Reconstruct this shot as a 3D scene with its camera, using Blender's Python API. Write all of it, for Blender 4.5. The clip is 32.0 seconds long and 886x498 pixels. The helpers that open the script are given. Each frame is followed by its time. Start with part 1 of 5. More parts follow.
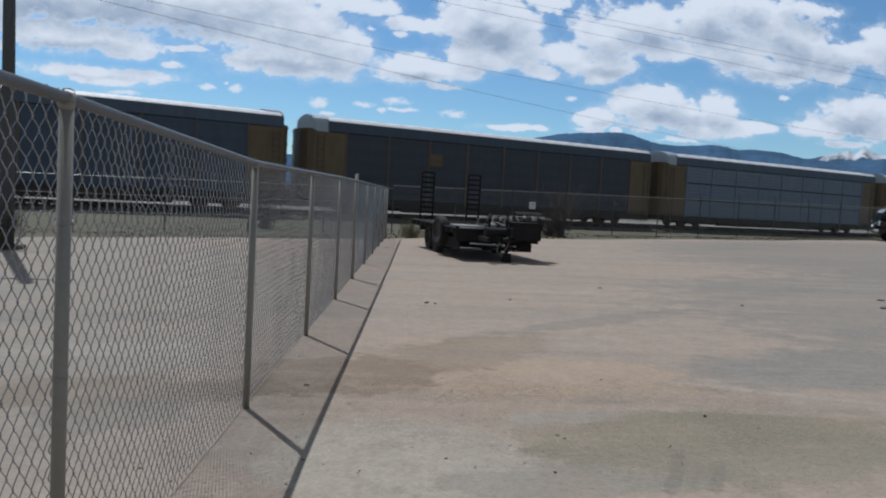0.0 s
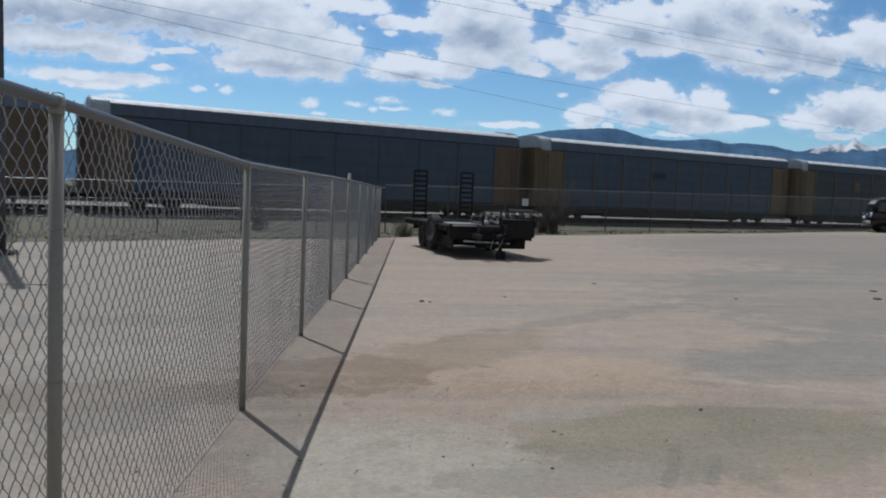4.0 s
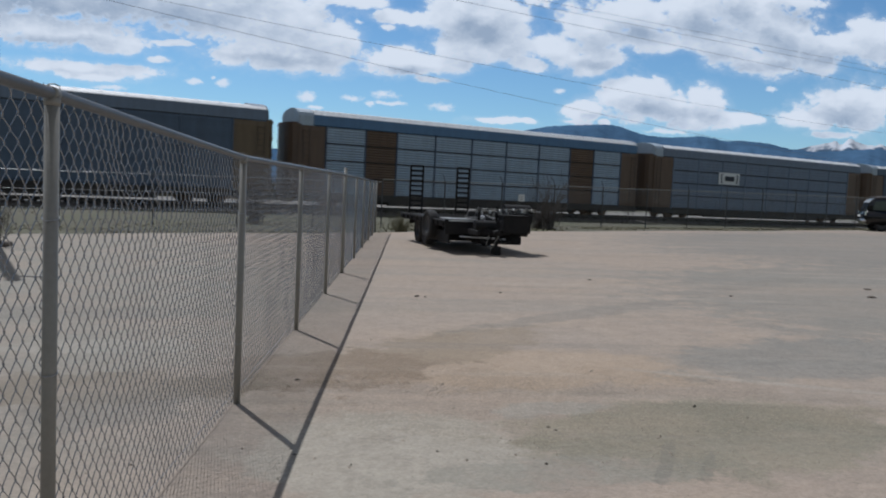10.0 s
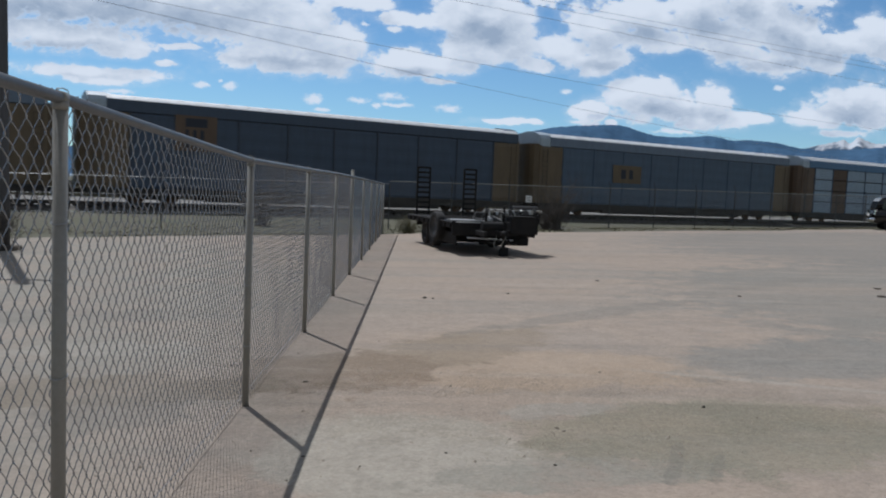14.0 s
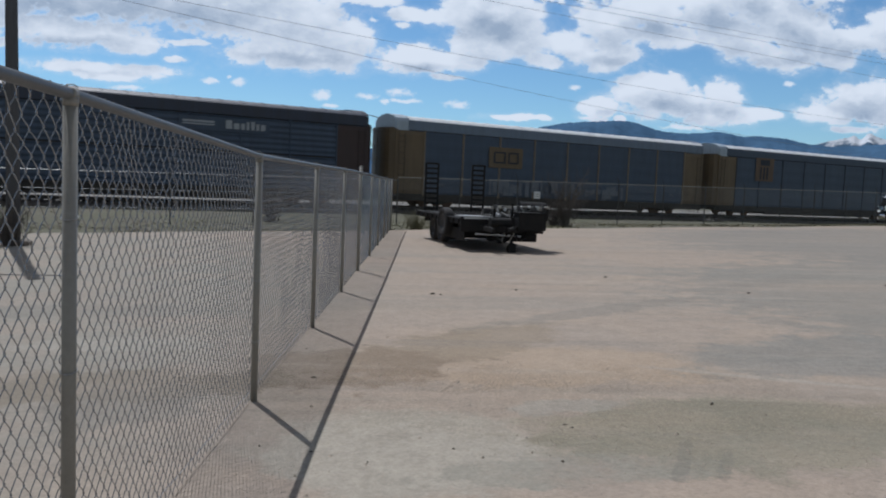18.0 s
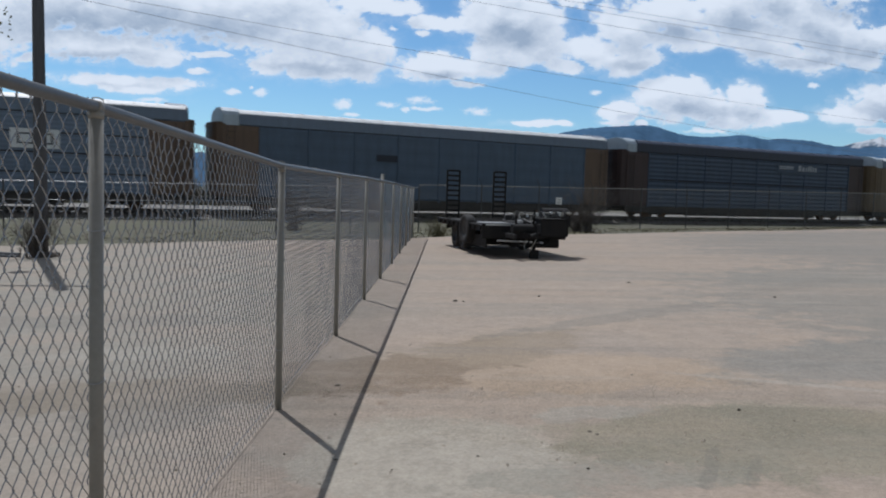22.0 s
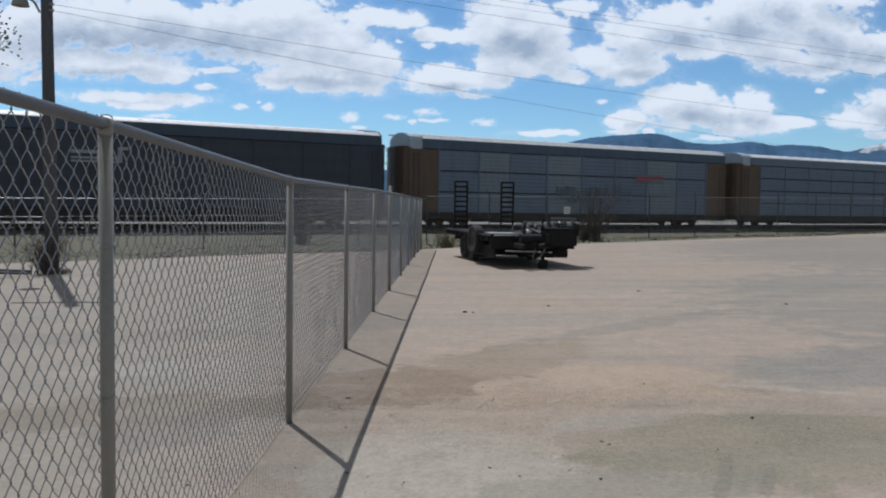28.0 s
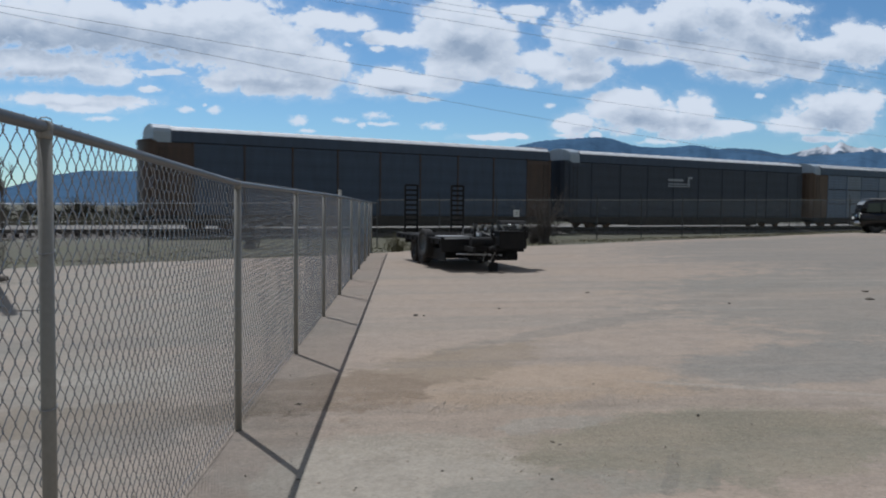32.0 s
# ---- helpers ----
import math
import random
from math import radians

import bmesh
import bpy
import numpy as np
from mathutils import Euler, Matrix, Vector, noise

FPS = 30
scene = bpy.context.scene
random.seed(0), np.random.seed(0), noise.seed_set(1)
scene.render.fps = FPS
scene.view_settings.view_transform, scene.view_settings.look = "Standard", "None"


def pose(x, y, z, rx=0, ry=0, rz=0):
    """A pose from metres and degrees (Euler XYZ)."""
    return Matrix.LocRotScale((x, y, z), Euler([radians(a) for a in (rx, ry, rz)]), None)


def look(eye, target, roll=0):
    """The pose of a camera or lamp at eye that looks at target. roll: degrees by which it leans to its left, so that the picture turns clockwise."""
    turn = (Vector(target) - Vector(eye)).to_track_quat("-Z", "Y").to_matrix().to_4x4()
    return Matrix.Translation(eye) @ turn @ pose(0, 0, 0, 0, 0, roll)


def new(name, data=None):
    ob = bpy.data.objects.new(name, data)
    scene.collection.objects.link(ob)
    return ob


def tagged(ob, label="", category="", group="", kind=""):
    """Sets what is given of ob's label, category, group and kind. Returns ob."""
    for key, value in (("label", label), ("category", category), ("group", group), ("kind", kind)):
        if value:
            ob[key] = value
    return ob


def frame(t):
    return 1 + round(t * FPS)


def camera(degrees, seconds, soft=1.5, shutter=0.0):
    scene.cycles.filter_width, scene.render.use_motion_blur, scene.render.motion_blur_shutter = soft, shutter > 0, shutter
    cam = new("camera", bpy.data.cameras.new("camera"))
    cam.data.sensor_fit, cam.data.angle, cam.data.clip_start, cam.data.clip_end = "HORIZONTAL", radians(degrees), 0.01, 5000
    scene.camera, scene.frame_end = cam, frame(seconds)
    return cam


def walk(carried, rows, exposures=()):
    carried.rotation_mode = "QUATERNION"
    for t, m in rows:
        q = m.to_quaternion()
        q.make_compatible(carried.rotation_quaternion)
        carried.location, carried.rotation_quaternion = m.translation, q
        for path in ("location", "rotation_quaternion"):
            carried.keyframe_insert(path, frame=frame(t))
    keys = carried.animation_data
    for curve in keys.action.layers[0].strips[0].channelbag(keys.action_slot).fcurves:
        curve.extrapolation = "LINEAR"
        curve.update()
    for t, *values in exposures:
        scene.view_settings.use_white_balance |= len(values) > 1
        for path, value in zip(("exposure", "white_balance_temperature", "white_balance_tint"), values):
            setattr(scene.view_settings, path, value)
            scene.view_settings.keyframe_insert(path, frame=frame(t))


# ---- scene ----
# ---------------------------------------------------------------- camera
EYE_Z = 1.629
cam = camera(58.5, 32.0, soft=2.0, shutter=0.3)
# seconds, yaw, pitch, roll of a phone held at one spot beside the fence
CAMERA_ROWS = [
    (0.0, -1.6, -3.84, -3.2), (0.5, -2.59, -3.69, -2.86), (1.0, -2.34, -3.94, -2.87), (1.5, -2.28, -4.12, -2.98), (2.0, -1.58, -4.18, -2.7),
    (2.5, -2.13, -4.17, -2.87), (3.0, -2.39, -4.18, -2.79), (3.5, -1.94, -3.93, -2.25), (5.5, -2.93, -4.03, -2.52), (6.0, -2.81, -4.1, -2.61),
    (6.5, -2.44, -4.2, -2.63), (7.0, -2.69, -4.21, -2.71), (7.5, -2.37, -4.13, -2.56), (8.0, -2.22, -4.17, -2.73), (8.5, -1.94, -4.15, -2.56),
    (9.0, -2.51, -4.21, -2.63), (9.5, -2.61, -4.3, -2.83), (10.0, -2.38, -4.28, -2.75), (10.5, -2.15, -4.47, -2.92), (11.0, -2.18, -4.02, -2.33),
    (11.5, -2.06, -3.96, -2.14), (12.0, -3.0, -4.14, -2.66), (12.5, -2.9, -4.35, -3.07), (13.0, -2.59, -4.38, -3.07), (13.5, -2.23, -4.21, -2.61),
    (14.0, -1.87, -4.2, -2.4), (14.5, -1.65, -4.15, -2.27), (16.5, -0.98, -4.03, -1.92), (17.0, -0.8, -4.17, -2.1), (17.5, -0.98, -4.18, -2.09),
    (18.0, -1.28, -4.51, -2.45), (18.5, -2.27, -3.76, -2.42), (19.0, -1.79, -3.63, -1.92), (19.5, -0.49, -3.97, -2.28), (20.0, 0.28, -3.62, -1.52),
    (20.5, 0.46, -3.57, -1.32), (21.0, 0.42, -3.71, -1.51), (21.5, 0.57, -4.02, -1.93), (22.0, 0.27, -4.05, -1.72), (22.5, 0.15, -3.7, -1.74),
    (23.0, 0.59, -3.54, -1.34), (23.5, 0.6, -3.54, -1.39), (24.0, 0.01, -3.57, -1.49), (24.5, 0.19, -3.59, -1.49), (25.0, 0.01, -3.41, -1.36),
    (25.5, 0.35, -3.24, -1.13), (26.0, 0.97, -3.07, -1.03), (26.5, 1.41, -3.08, -1.0), (28.5, 0.41, -3.35, -1.02), (29.0, -0.48, -3.41, -1.15),
    (29.5, -2.32, -3.03, -0.57), (30.0, -2.87, -3.08, -0.62), (30.5, -2.43, -3.14, -0.65), (31.0, -2.14, -2.79, -0.16), (31.5, -2.5, -3.1, -0.63),
    (32.0, -2.76, -2.96, -0.59)]
walk(cam, [(t, pose(0, 0, EYE_Z, 90 + p, r, w)) for t, w, p, r in CAMERA_ROWS],
     exposures=[(0, -0.63, 5800, 11), (14, -0.62, 5800, 11), (20, -0.56, 5800, 11), (26, -0.50, 5850, 11), (30, -0.50, 5850, 11), (32, -0.66, 5800, 11)])

# ---------------------------------------------------------------- light
SUN_AZ, SUN_EL = -30.0, 57.2          # from +y towards +x, degrees
sun_dir = Vector((math.sin(radians(SUN_AZ)) * math.cos(radians(SUN_EL)),
                  math.cos(radians(SUN_AZ)) * math.cos(radians(SUN_EL)), math.sin(radians(SUN_EL))))
sun = new("sun", bpy.data.lights.new("sun", "SUN"))
sun.data.energy, sun.data.angle, sun.data.color = 5.0, radians(0.4), (1.0, 0.945, 0.87)
sun.matrix_world = look(sun_dir * 60, (0, 0, 0))

# cumulus in front, bank by bank: tangent of bearing, tangent of height, half width, half height
LEFT_BANK = [
    (-0.43, 0.17, 0.083, 0.019), (-0.367, 0.159, 0.049, 0.013), (-0.314, 0.144, 0.017, 0.006), (-0.48, 0.177, 0.042, 0.015), (-0.43, 0.22, 0.169, 0.035),
    (-0.543, 0.21, 0.084, 0.041), (-0.6, 0.174, 0.063, 0.035), (-0.409, 0.126, 0.086, 0.011), (-0.353, 0.129, 0.028, 0.009), (-0.529, 0.156, 0.018, 0.006),
    (-0.276, 0.217, 0.127, 0.038), (-0.296, 0.166, 0.028, 0.004)]
MIDDLE_BANK = [
    (-0.191, 0.198, 0.106, 0.036), (-0.219, 0.235, 0.084, 0.024), (-0.134, 0.185, 0.063, 0.031), (-0.162, 0.157, 0.102, 0.021), (-0.099, 0.169, 0.032, 0.026),
    (-0.107, 0.233, 0.042, 0.012), (-0.065, 0.232, 0.028, 0.01), (-0.022, 0.212, 0.039, 0.012), (-0.036, 0.196, 0.011, 0.006), (-0.014, 0.155, 0.071, 0.017),
    (0.043, 0.155, 0.028, 0.013), (0.019, 0.136, 0.02, 0.004), (-0.038, 0.277, 0.084, 0.017)]
CENTRE_BANK = [
    (0.048, 0.231, 0.034, 0.031), (0.08, 0.222, 0.049, 0.035), (0.105, 0.194, 0.056, 0.028), (0.07, 0.18, 0.053, 0.021), (0.077, 0.211, 0.067, 0.035),
    (0.158, 0.189, 0.039, 0.017), (0.145, 0.164, 0.027, 0.011), (0.146, 0.249, 0.028, 0.011), (0.218, 0.207, 0.039, 0.031), (0.226, 0.173, 0.042, 0.019),
    (0.273, 0.23, 0.077, 0.031), (0.288, 0.199, 0.063, 0.019), (0.19, 0.182, 0.035, 0.019)]
RIGHT_BANK = [
    (0.343, 0.238, 0.063, 0.035), (0.38, 0.208, 0.063, 0.024), (0.427, 0.24, 0.07, 0.035), (0.464, 0.21, 0.049, 0.031), (0.43, 0.181, 0.067, 0.017),
    (0.501, 0.19, 0.049, 0.019), (0.532, 0.204, 0.042, 0.019), (0.584, 0.216, 0.049, 0.028), (0.391, 0.187, 0.035, 0.013), (0.476, 0.259, 0.042, 0.012)]
LOW_HEAPS = [
    (0.287, 0.138, 0.051, 0.017), (0.256, 0.125, 0.032, 0.014), (0.313, 0.115, 0.067, 0.022), (0.369, 0.129, 0.03, 0.019), (0.413, 0.108, 0.035, 0.008),
    (0.218, 0.108, 0.027, 0.015), (0.211, 0.094, 0.021, 0.004), (0.356, 0.102, 0.05, 0.014), (0.539, 0.128, 0.046, 0.027), (0.505, 0.113, 0.043, 0.014),
    (0.575, 0.132, 0.042, 0.035), (0.098, 0.09, 0.033, 0.006), (0.14, 0.089, 0.017, 0.004), (0.243, 0.095, 0.01, 0.004), (0.534, 0.094, 0.035, 0.006)]
SHREDS = [
    (-0.271, 0.118, 0.012, 0.004), (-0.236, 0.118, 0.009, 0.005), (-0.249, 0.124, 0.004, 0.002), (-0.133, 0.108, 0.011, 0.006), (-0.076, 0.108, 0.013, 0.004),
    (-0.038, 0.114, 0.018, 0.005), (-0.03, 0.104, 0.018, 0.003), (0.034, 0.103, 0.017, 0.006), (-0.122, 0.094, 0.009, 0.003), (-0.377, 0.106, 0.021, 0.004),
    (-0.071, 0.202, 0.006, 0.003), (-0.054, 0.102, 0.006, 0.003), (0.181, 0.131, 0.007, 0.004), (0.453, 0.147, 0.007, 0.004), (0.473, 0.107, 0.014, 0.004),
    (0.321, 0.087, 0.035, 0.004), (0.16, 0.235, 0.006, 0.004)]
CLOUDS = LEFT_BANK + MIDDLE_BANK + CENTRE_BANK + RIGHT_BANK + LOW_HEAPS
# their grey undersides, in the same way
BELLIES = [
    (0.528, 0.197, 0.049, 0.015), (0.358, 0.218, 0.049, 0.019), (0.547, 0.124, 0.042, 0.021), (0.484, 0.242, 0.042, 0.017),
    (-0.346, 0.198, 0.141, 0.029), (-0.48, 0.205, 0.077, 0.028), (-0.43, 0.159, 0.071, 0.008), (-0.409, 0.121, 0.064, 0.005), (-0.176, 0.148, 0.078, 0.008),
    (0.08, 0.199, 0.051, 0.018), (0.028, 0.193, 0.021, 0.01), (0.274, 0.202, 0.049, 0.014), (0.226, 0.164, 0.032, 0.007), (0.399, 0.243, 0.039, 0.021),
    (0.461, 0.208, 0.037, 0.017), (0.445, 0.179, 0.064, 0.007), (0.321, 0.109, 0.057, 0.01), (0.222, 0.101, 0.018, 0.005), (0.533, 0.121, 0.035, 0.01),
    (-0.014, 0.148, 0.049, 0.006)]


def world_sky():
    w = bpy.data.worlds.new("sky")
    scene.world = w
    w.use_nodes = True
    nt = w.node_tree
    nt.nodes.clear()
    N, L = nt.nodes, nt.links

    def node(kind, **kw):
        n = N.new(kind)
        for k, v in kw.items():
            n.inputs[k].default_value = v
        return n

    def maths(op, a, b=None, c=None, clamp=False):
        n = N.new("ShaderNodeMath")
        n.operation, n.use_clamp = op, clamp
        for i, v in enumerate((a, b, c)):
            if v is None:
                continue
            if isinstance(v, (int, float)):
                n.inputs[i].default_value = v
            else:
                L.new(v, n.inputs[i])
        return n.outputs[0]

    def step(v, lo, hi):
        n = N.new("ShaderNodeMapRange")
        n.interpolation_type = "SMOOTHSTEP"
        L.new(v, n.inputs[0])
        n.inputs[1].default_value, n.inputs[2].default_value = lo, hi
        return n.outputs[0]

    tc = N.new("ShaderNodeTexCoord")
    sep = N.new("ShaderNodeSeparateXYZ")
    L.new(tc.outputs["Generated"], sep.inputs[0])
    x, y, z = sep.outputs
    ys = maths("MAXIMUM", y, 0.05)
    u, v = maths("DIVIDE", x, ys), maths("DIVIDE", z, ys)
    uv = N.new("ShaderNodeCombineXYZ")
    L.new(u, uv.inputs[0]), L.new(v, uv.inputs[1])
    def vec(op, a, b, c=None):
        n = N.new("ShaderNodeVectorMath")
        n.operation = op
        for i, q in enumerate((a, b, c)):
            if q is None:
                continue
            if isinstance(q, tuple):
                n.inputs[i].default_value = q
            else:
                L.new(q, n.inputs[i])
        return n.outputs["Value"] if op == "LENGTH" else n.outputs[0]

    def tex(v, scale, detail, rough):
        n = node("ShaderNodeTexNoise", Scale=scale, Detail=detail, Roughness=rough)
        L.new(v, n.inputs["Vector"])
        return n

    def ovals(p, table):
        best = None
        for cu, cv, ru, rv in table:
            l = vec("LENGTH", vec("MULTIPLY", vec("SUBTRACT", p, (cu, cv, 0)), (1 / ru, 1 / rv, 0)), (0, 0, 0))
            d = maths("SUBTRACT", 1.0, l)
            best = d if best is None else maths("SMOOTH_MAX", best, d, 0.18)
        return best

    
    def density(p):
        """Heaped clouds: ovals with billowed edges."""
        flat = vec("MULTIPLY", p, (1.0, 1.5, 1.0))
        big, fine = tex(flat, 9.0, 4.0, 0.55), tex(flat, 42.0, 8.0, 0.68)
        soft = vec("MULTIPLY_ADD", vec("SUBTRACT", big.outputs["Color"], (0.5, 0.5, 0.5)), (0.035, 0.022, 0.0), p)
        warp = vec("MULTIPLY_ADD", vec("SUBTRACT", fine.outputs["Color"], (0.5, 0.5, 0.5)), (0.035, 0.035, 0.0), flat)
        vo = N.new("ShaderNodeTexVoronoi")
        vo.inputs["Scale"].default_value, vo.inputs["Detail"].default_value, vo.inputs["Roughness"].default_value = 24.0, 3.0, 0.6
        L.new(warp, vo.inputs["Vector"])
        heads = maths("SUBTRACT", 0.45, vo.outputs["Distance"])
        nf = maths("SUBTRACT", fine.outputs[0], 0.5)
        body = maths("MAXIMUM", ovals(soft, CLOUDS), -0.8)
        body = maths("MULTIPLY_ADD", maths("SUBTRACT", big.outputs[0], 0.5), 0.45, body)
        return maths("ADD", maths("MULTIPLY_ADD", heads, 0.62, body), maths("MULTIPLY_ADD", nf, 0.95, 0.54)), nf

    dens, nf = density(uv.outputs[0])
    sunward, _ = density(vec("ADD", uv.outputs[0], (-0.008, 0.022, 0)))
    shreds = maths("MULTIPLY_ADD", nf, 2.6, ovals(vec("MULTIPLY_ADD", tex(uv.outputs[0], 60.0, 4.0, 0.6).outputs["Color"], (0.014, 0.010, 0), vec("SUBTRACT", uv.outputs[0], (0.007, 0.005, 0))), SHREDS))
    front = maths("MAXIMUM", maths("MAXIMUM", step(dens, -0.05, 0.36), maths("MULTIPLY", step(dens, -0.45, 0.35), 0.22)), maths("MULTIPLY", step(shreds, -0.25, 0.65), 0.9))
    # the rest of the sky: scattered fair-weather clouds
    rest = node("ShaderNodeTexNoise", Scale=2.6, Detail=8.0, Roughness=0.58)
    L.new(tc.outputs["Generated"], rest.inputs["Vector"])
    back = maths("MULTIPLY", step(rest.outputs[0], 0.385, 0.52), step(z, 0.02, 0.12))
    inside = maths("MULTIPLY", step(y, 0.35, 0.6), step(v, 0.42, 0.3))
    mix = N.new("ShaderNodeMix")
    L.new(inside, mix.inputs[0]), L.new(back, mix.inputs[2]), L.new(front, mix.inputs[3])
    mask = mix.outputs[0]
    # cloud body: sunlit heads and rims, greyer cores and bases
    relief = maths("SUBTRACT", sunward, dens)
    belly = ovals(vec("MULTIPLY_ADD", vec("SUBTRACT", tex(uv.outputs[0], 11.0, 5.0, 0.6).outputs["Color"], (0.5, 0.5, 0.5)), (0.07, 0.035, 0), uv.outputs[0]), BELLIES)
    core = maths("MULTIPLY_ADD", step(belly, -0.35, 0.9), 0.5, maths("MULTIPLY", step(dens, 0.3, 1.1), 0.26))
    thick = step(dens, 0.0, 0.5)
    grey = maths("MULTIPLY", thick, maths("ADD", maths("ADD", core, 0.22), maths("MULTIPLY_ADD", relief, 0.55, maths("MULTIPLY", nf, -0.35))), clamp=True)
    tone = N.new("ShaderNodeMix")
    tone.data_type = "RGBA"
    tone.inputs[6].default_value, tone.inputs[7].default_value = (0.95, 0.99, 1.02, 1), (0.43, 0.52, 0.63, 1)
    L.new(grey, tone.inputs[0])
    under = N.new("ShaderNodeMix")        # clouds overhead and behind show their undersides, lit by the bright ground
    under.data_type = "RGBA"
    under.inputs[6].default_value = (0.36, 0.356, 0.345, 1)
    L.new(inside, under.inputs[0]), L.new(tone.outputs[2], under.inputs[7])
    cl = node("ShaderNodeBackground", Strength=1.15)
    L.new(under.outputs[2], cl.inputs[0])
    sky = N.new("ShaderNodeTexSky")
    sky.sky_type, sky.sun_disc = "NISHITA", False
    sky.sun_elevation, sky.sun_rotation = radians(SUN_EL), radians(SUN_AZ)
    sky.altitude, sky.air_density, sky.dust_density, sky.ozone_density = 1900.0, 1.15, 0.5, 1.6
    sb = node("ShaderNodeBackground", Strength=0.118)
    clear = N.new("ShaderNodeMix")
    clear.data_type, clear.blend_type = "RGBA", "MULTIPLY"
    clear.inputs[0].default_value, clear.inputs[7].default_value = 1.0, (0.79, 1.0, 1.07, 1)
    L.new(sky.outputs[0], clear.inputs[6])
    L.new(clear.outputs[2], sb.inputs[0])
    ms = N.new("ShaderNodeMixShader")
    L.new(mask, ms.inputs[0]), L.new(sb.outputs[0], ms.inputs[1]), L.new(cl.outputs[0], ms.inputs[2])
    out = N.new("ShaderNodeOutputWorld")
    L.new(ms.outputs[0], out.inputs[0])


world_sky()

# ---------------------------------------------------------------- materials
MATS = {}


def mat(name, color, rough=0.7, metal=0.0, vary=0.25, scale=3.0, grain=60.0, bump=0.15, streak=(1, 1, 1), second=None, amount=0.5, spec=0.5):
    """A worn surface: broad patches between color and second, fine grain, relief."""
    if name in MATS:
        return MATS[name]
    m = bpy.data.materials.new(name)
    m.use_nodes = True
    nt = m.node_tree
    N, L = nt.nodes, nt.links
    b = N["Principled BSDF"]
    b.inputs["Roughness"].default_value, b.inputs["Metallic"].default_value = rough, metal
    b.inputs["Specular IOR Level"].default_value = spec
    tc, info = N.new("ShaderNodeTexCoord"), N.new("ShaderNodeObjectInfo")
    mp = N.new("ShaderNodeMapping")
    mp.inputs["Scale"].default_value = streak
    L.new(tc.outputs["Object"], mp.inputs[0])
    off = N.new("ShaderNodeVectorMath")
    off.operation = "MULTIPLY_ADD"
    cmb = N.new("ShaderNodeCombineXYZ")
    for i in range(3):
        L.new(info.outputs["Random"], cmb.inputs[i])
    L.new(cmb.outputs[0], off.inputs[0])
    off.inputs[1].default_value = (37, 19, 53)
    L.new(mp.outputs[0], off.inputs[2])
    n1, n2 = N.new("ShaderNodeTexNoise"), N.new("ShaderNodeTexNoise")
    n1.inputs["Scale"].default_value, n1.inputs["Detail"].default_value = scale, 6
    n2.inputs["Scale"].default_value, n2.inputs["Detail"].default_value = grain, 3
    L.new(off.outputs[0], n1.inputs["Vector"]), L.new(off.outputs[0], n2.inputs["Vector"])
    r = N.new("ShaderNodeMapRange")
    L.new(n1.outputs[0], r.inputs[0])
    r.inputs[1].default_value, r.inputs[2].default_value = 0.36, 0.68
    r.inputs[3].default_value, r.inputs[4].default_value = 0, amount
    mx = N.new("ShaderNodeMix")
    mx.data_type = "RGBA"
    second = second or tuple(c * (1 - vary) for c in color)
    mx.inputs[6].default_value, mx.inputs[7].default_value = (*color, 1), (*second, 1)
    L.new(r.outputs[0], mx.inputs[0])
    g = N.new("ShaderNodeMapRange")
    L.new(n2.outputs[0], g.inputs[0])
    g.inputs[1].default_value, g.inputs[2].default_value = 0.3, 0.7
    g.inputs[3].default_value, g.inputs[4].default_value = 1 - vary * 0.5, 1 + vary * 0.3
    mu = N.new("ShaderNodeMix")
    mu.data_type, mu.blend_type = "RGBA", "MULTIPLY"
    mu.inputs[0].default_value = 1
    L.new(mx.outputs[2], mu.inputs[6]), L.new(g.outputs[0], mu.inputs[7])
    L.new(mu.outputs[2], b.inputs["Base Color"])
    if bump:
        bp = N.new("ShaderNodeBump")
        bp.inputs["Strength"].default_value, bp.inputs["Distance"].default_value = bump, 0.01
        L.new(n2.outputs[0], bp.inputs["Height"]), L.new(bp.outputs[0], b.inputs["Normal"])
    MATS[name] = m
    return m


GALV = mat("galvanised_steel", (0.36, 0.37, 0.38), 0.45, 0.6, 0.25, 9, 120, 0.08)
RAILGALV = mat("grey_rail_steel", (0.135, 0.145, 0.155), 0.42, 0.25, 0.2, 5, 90, 0.06, second=(0.10, 0.10, 0.10))
MESHWIRE = mat("weathered_mesh_wire", (0.35, 0.365, 0.385), 0.2, 0.9, 0.3, 5, 60, 0.0)
GALV_DULL = mat("dull_galvanised_steel", (0.26, 0.25, 0.222), 0.5, 0.15, 0.14, 3, 60, 0.04)
POST_DARK = mat("dark_weathered_steel", (0.085, 0.085, 0.085), 0.7, 0.2, 0.3, 5, 60, 0.05)
BLACK = mat("black_paint", (0.012, 0.012, 0.013), 0.7, 0.0, 0.4, 6, 90, 0.1, second=(0.022, 0.02, 0.018), amount=0.6, spec=0.2)
RUBBER = mat("tyre_rubber", (0.015, 0.015, 0.016), 0.85, 0.0, 0.3, 12, 150, 0.2, second=(0.035, 0.03, 0.026))
# bright steel parts; also paints sunlight on the trailer's deck edges
BRIGHT = mat("worn_steel_and_sunlit_edge", (0.55, 0.55, 0.55), 0.4, 0.6, 0.3, 14, 150, 0.1)
RUST = mat("rusted_steel", (0.16, 0.085, 0.05), 0.85, 0.1, 0.4, 5, 90, 0.3, second=(0.07, 0.045, 0.035))
RAILTOP = mat("rail_steel", (0.085, 0.072, 0.064), 0.5, 0.5, 0.3, 4, 80, 0.1)
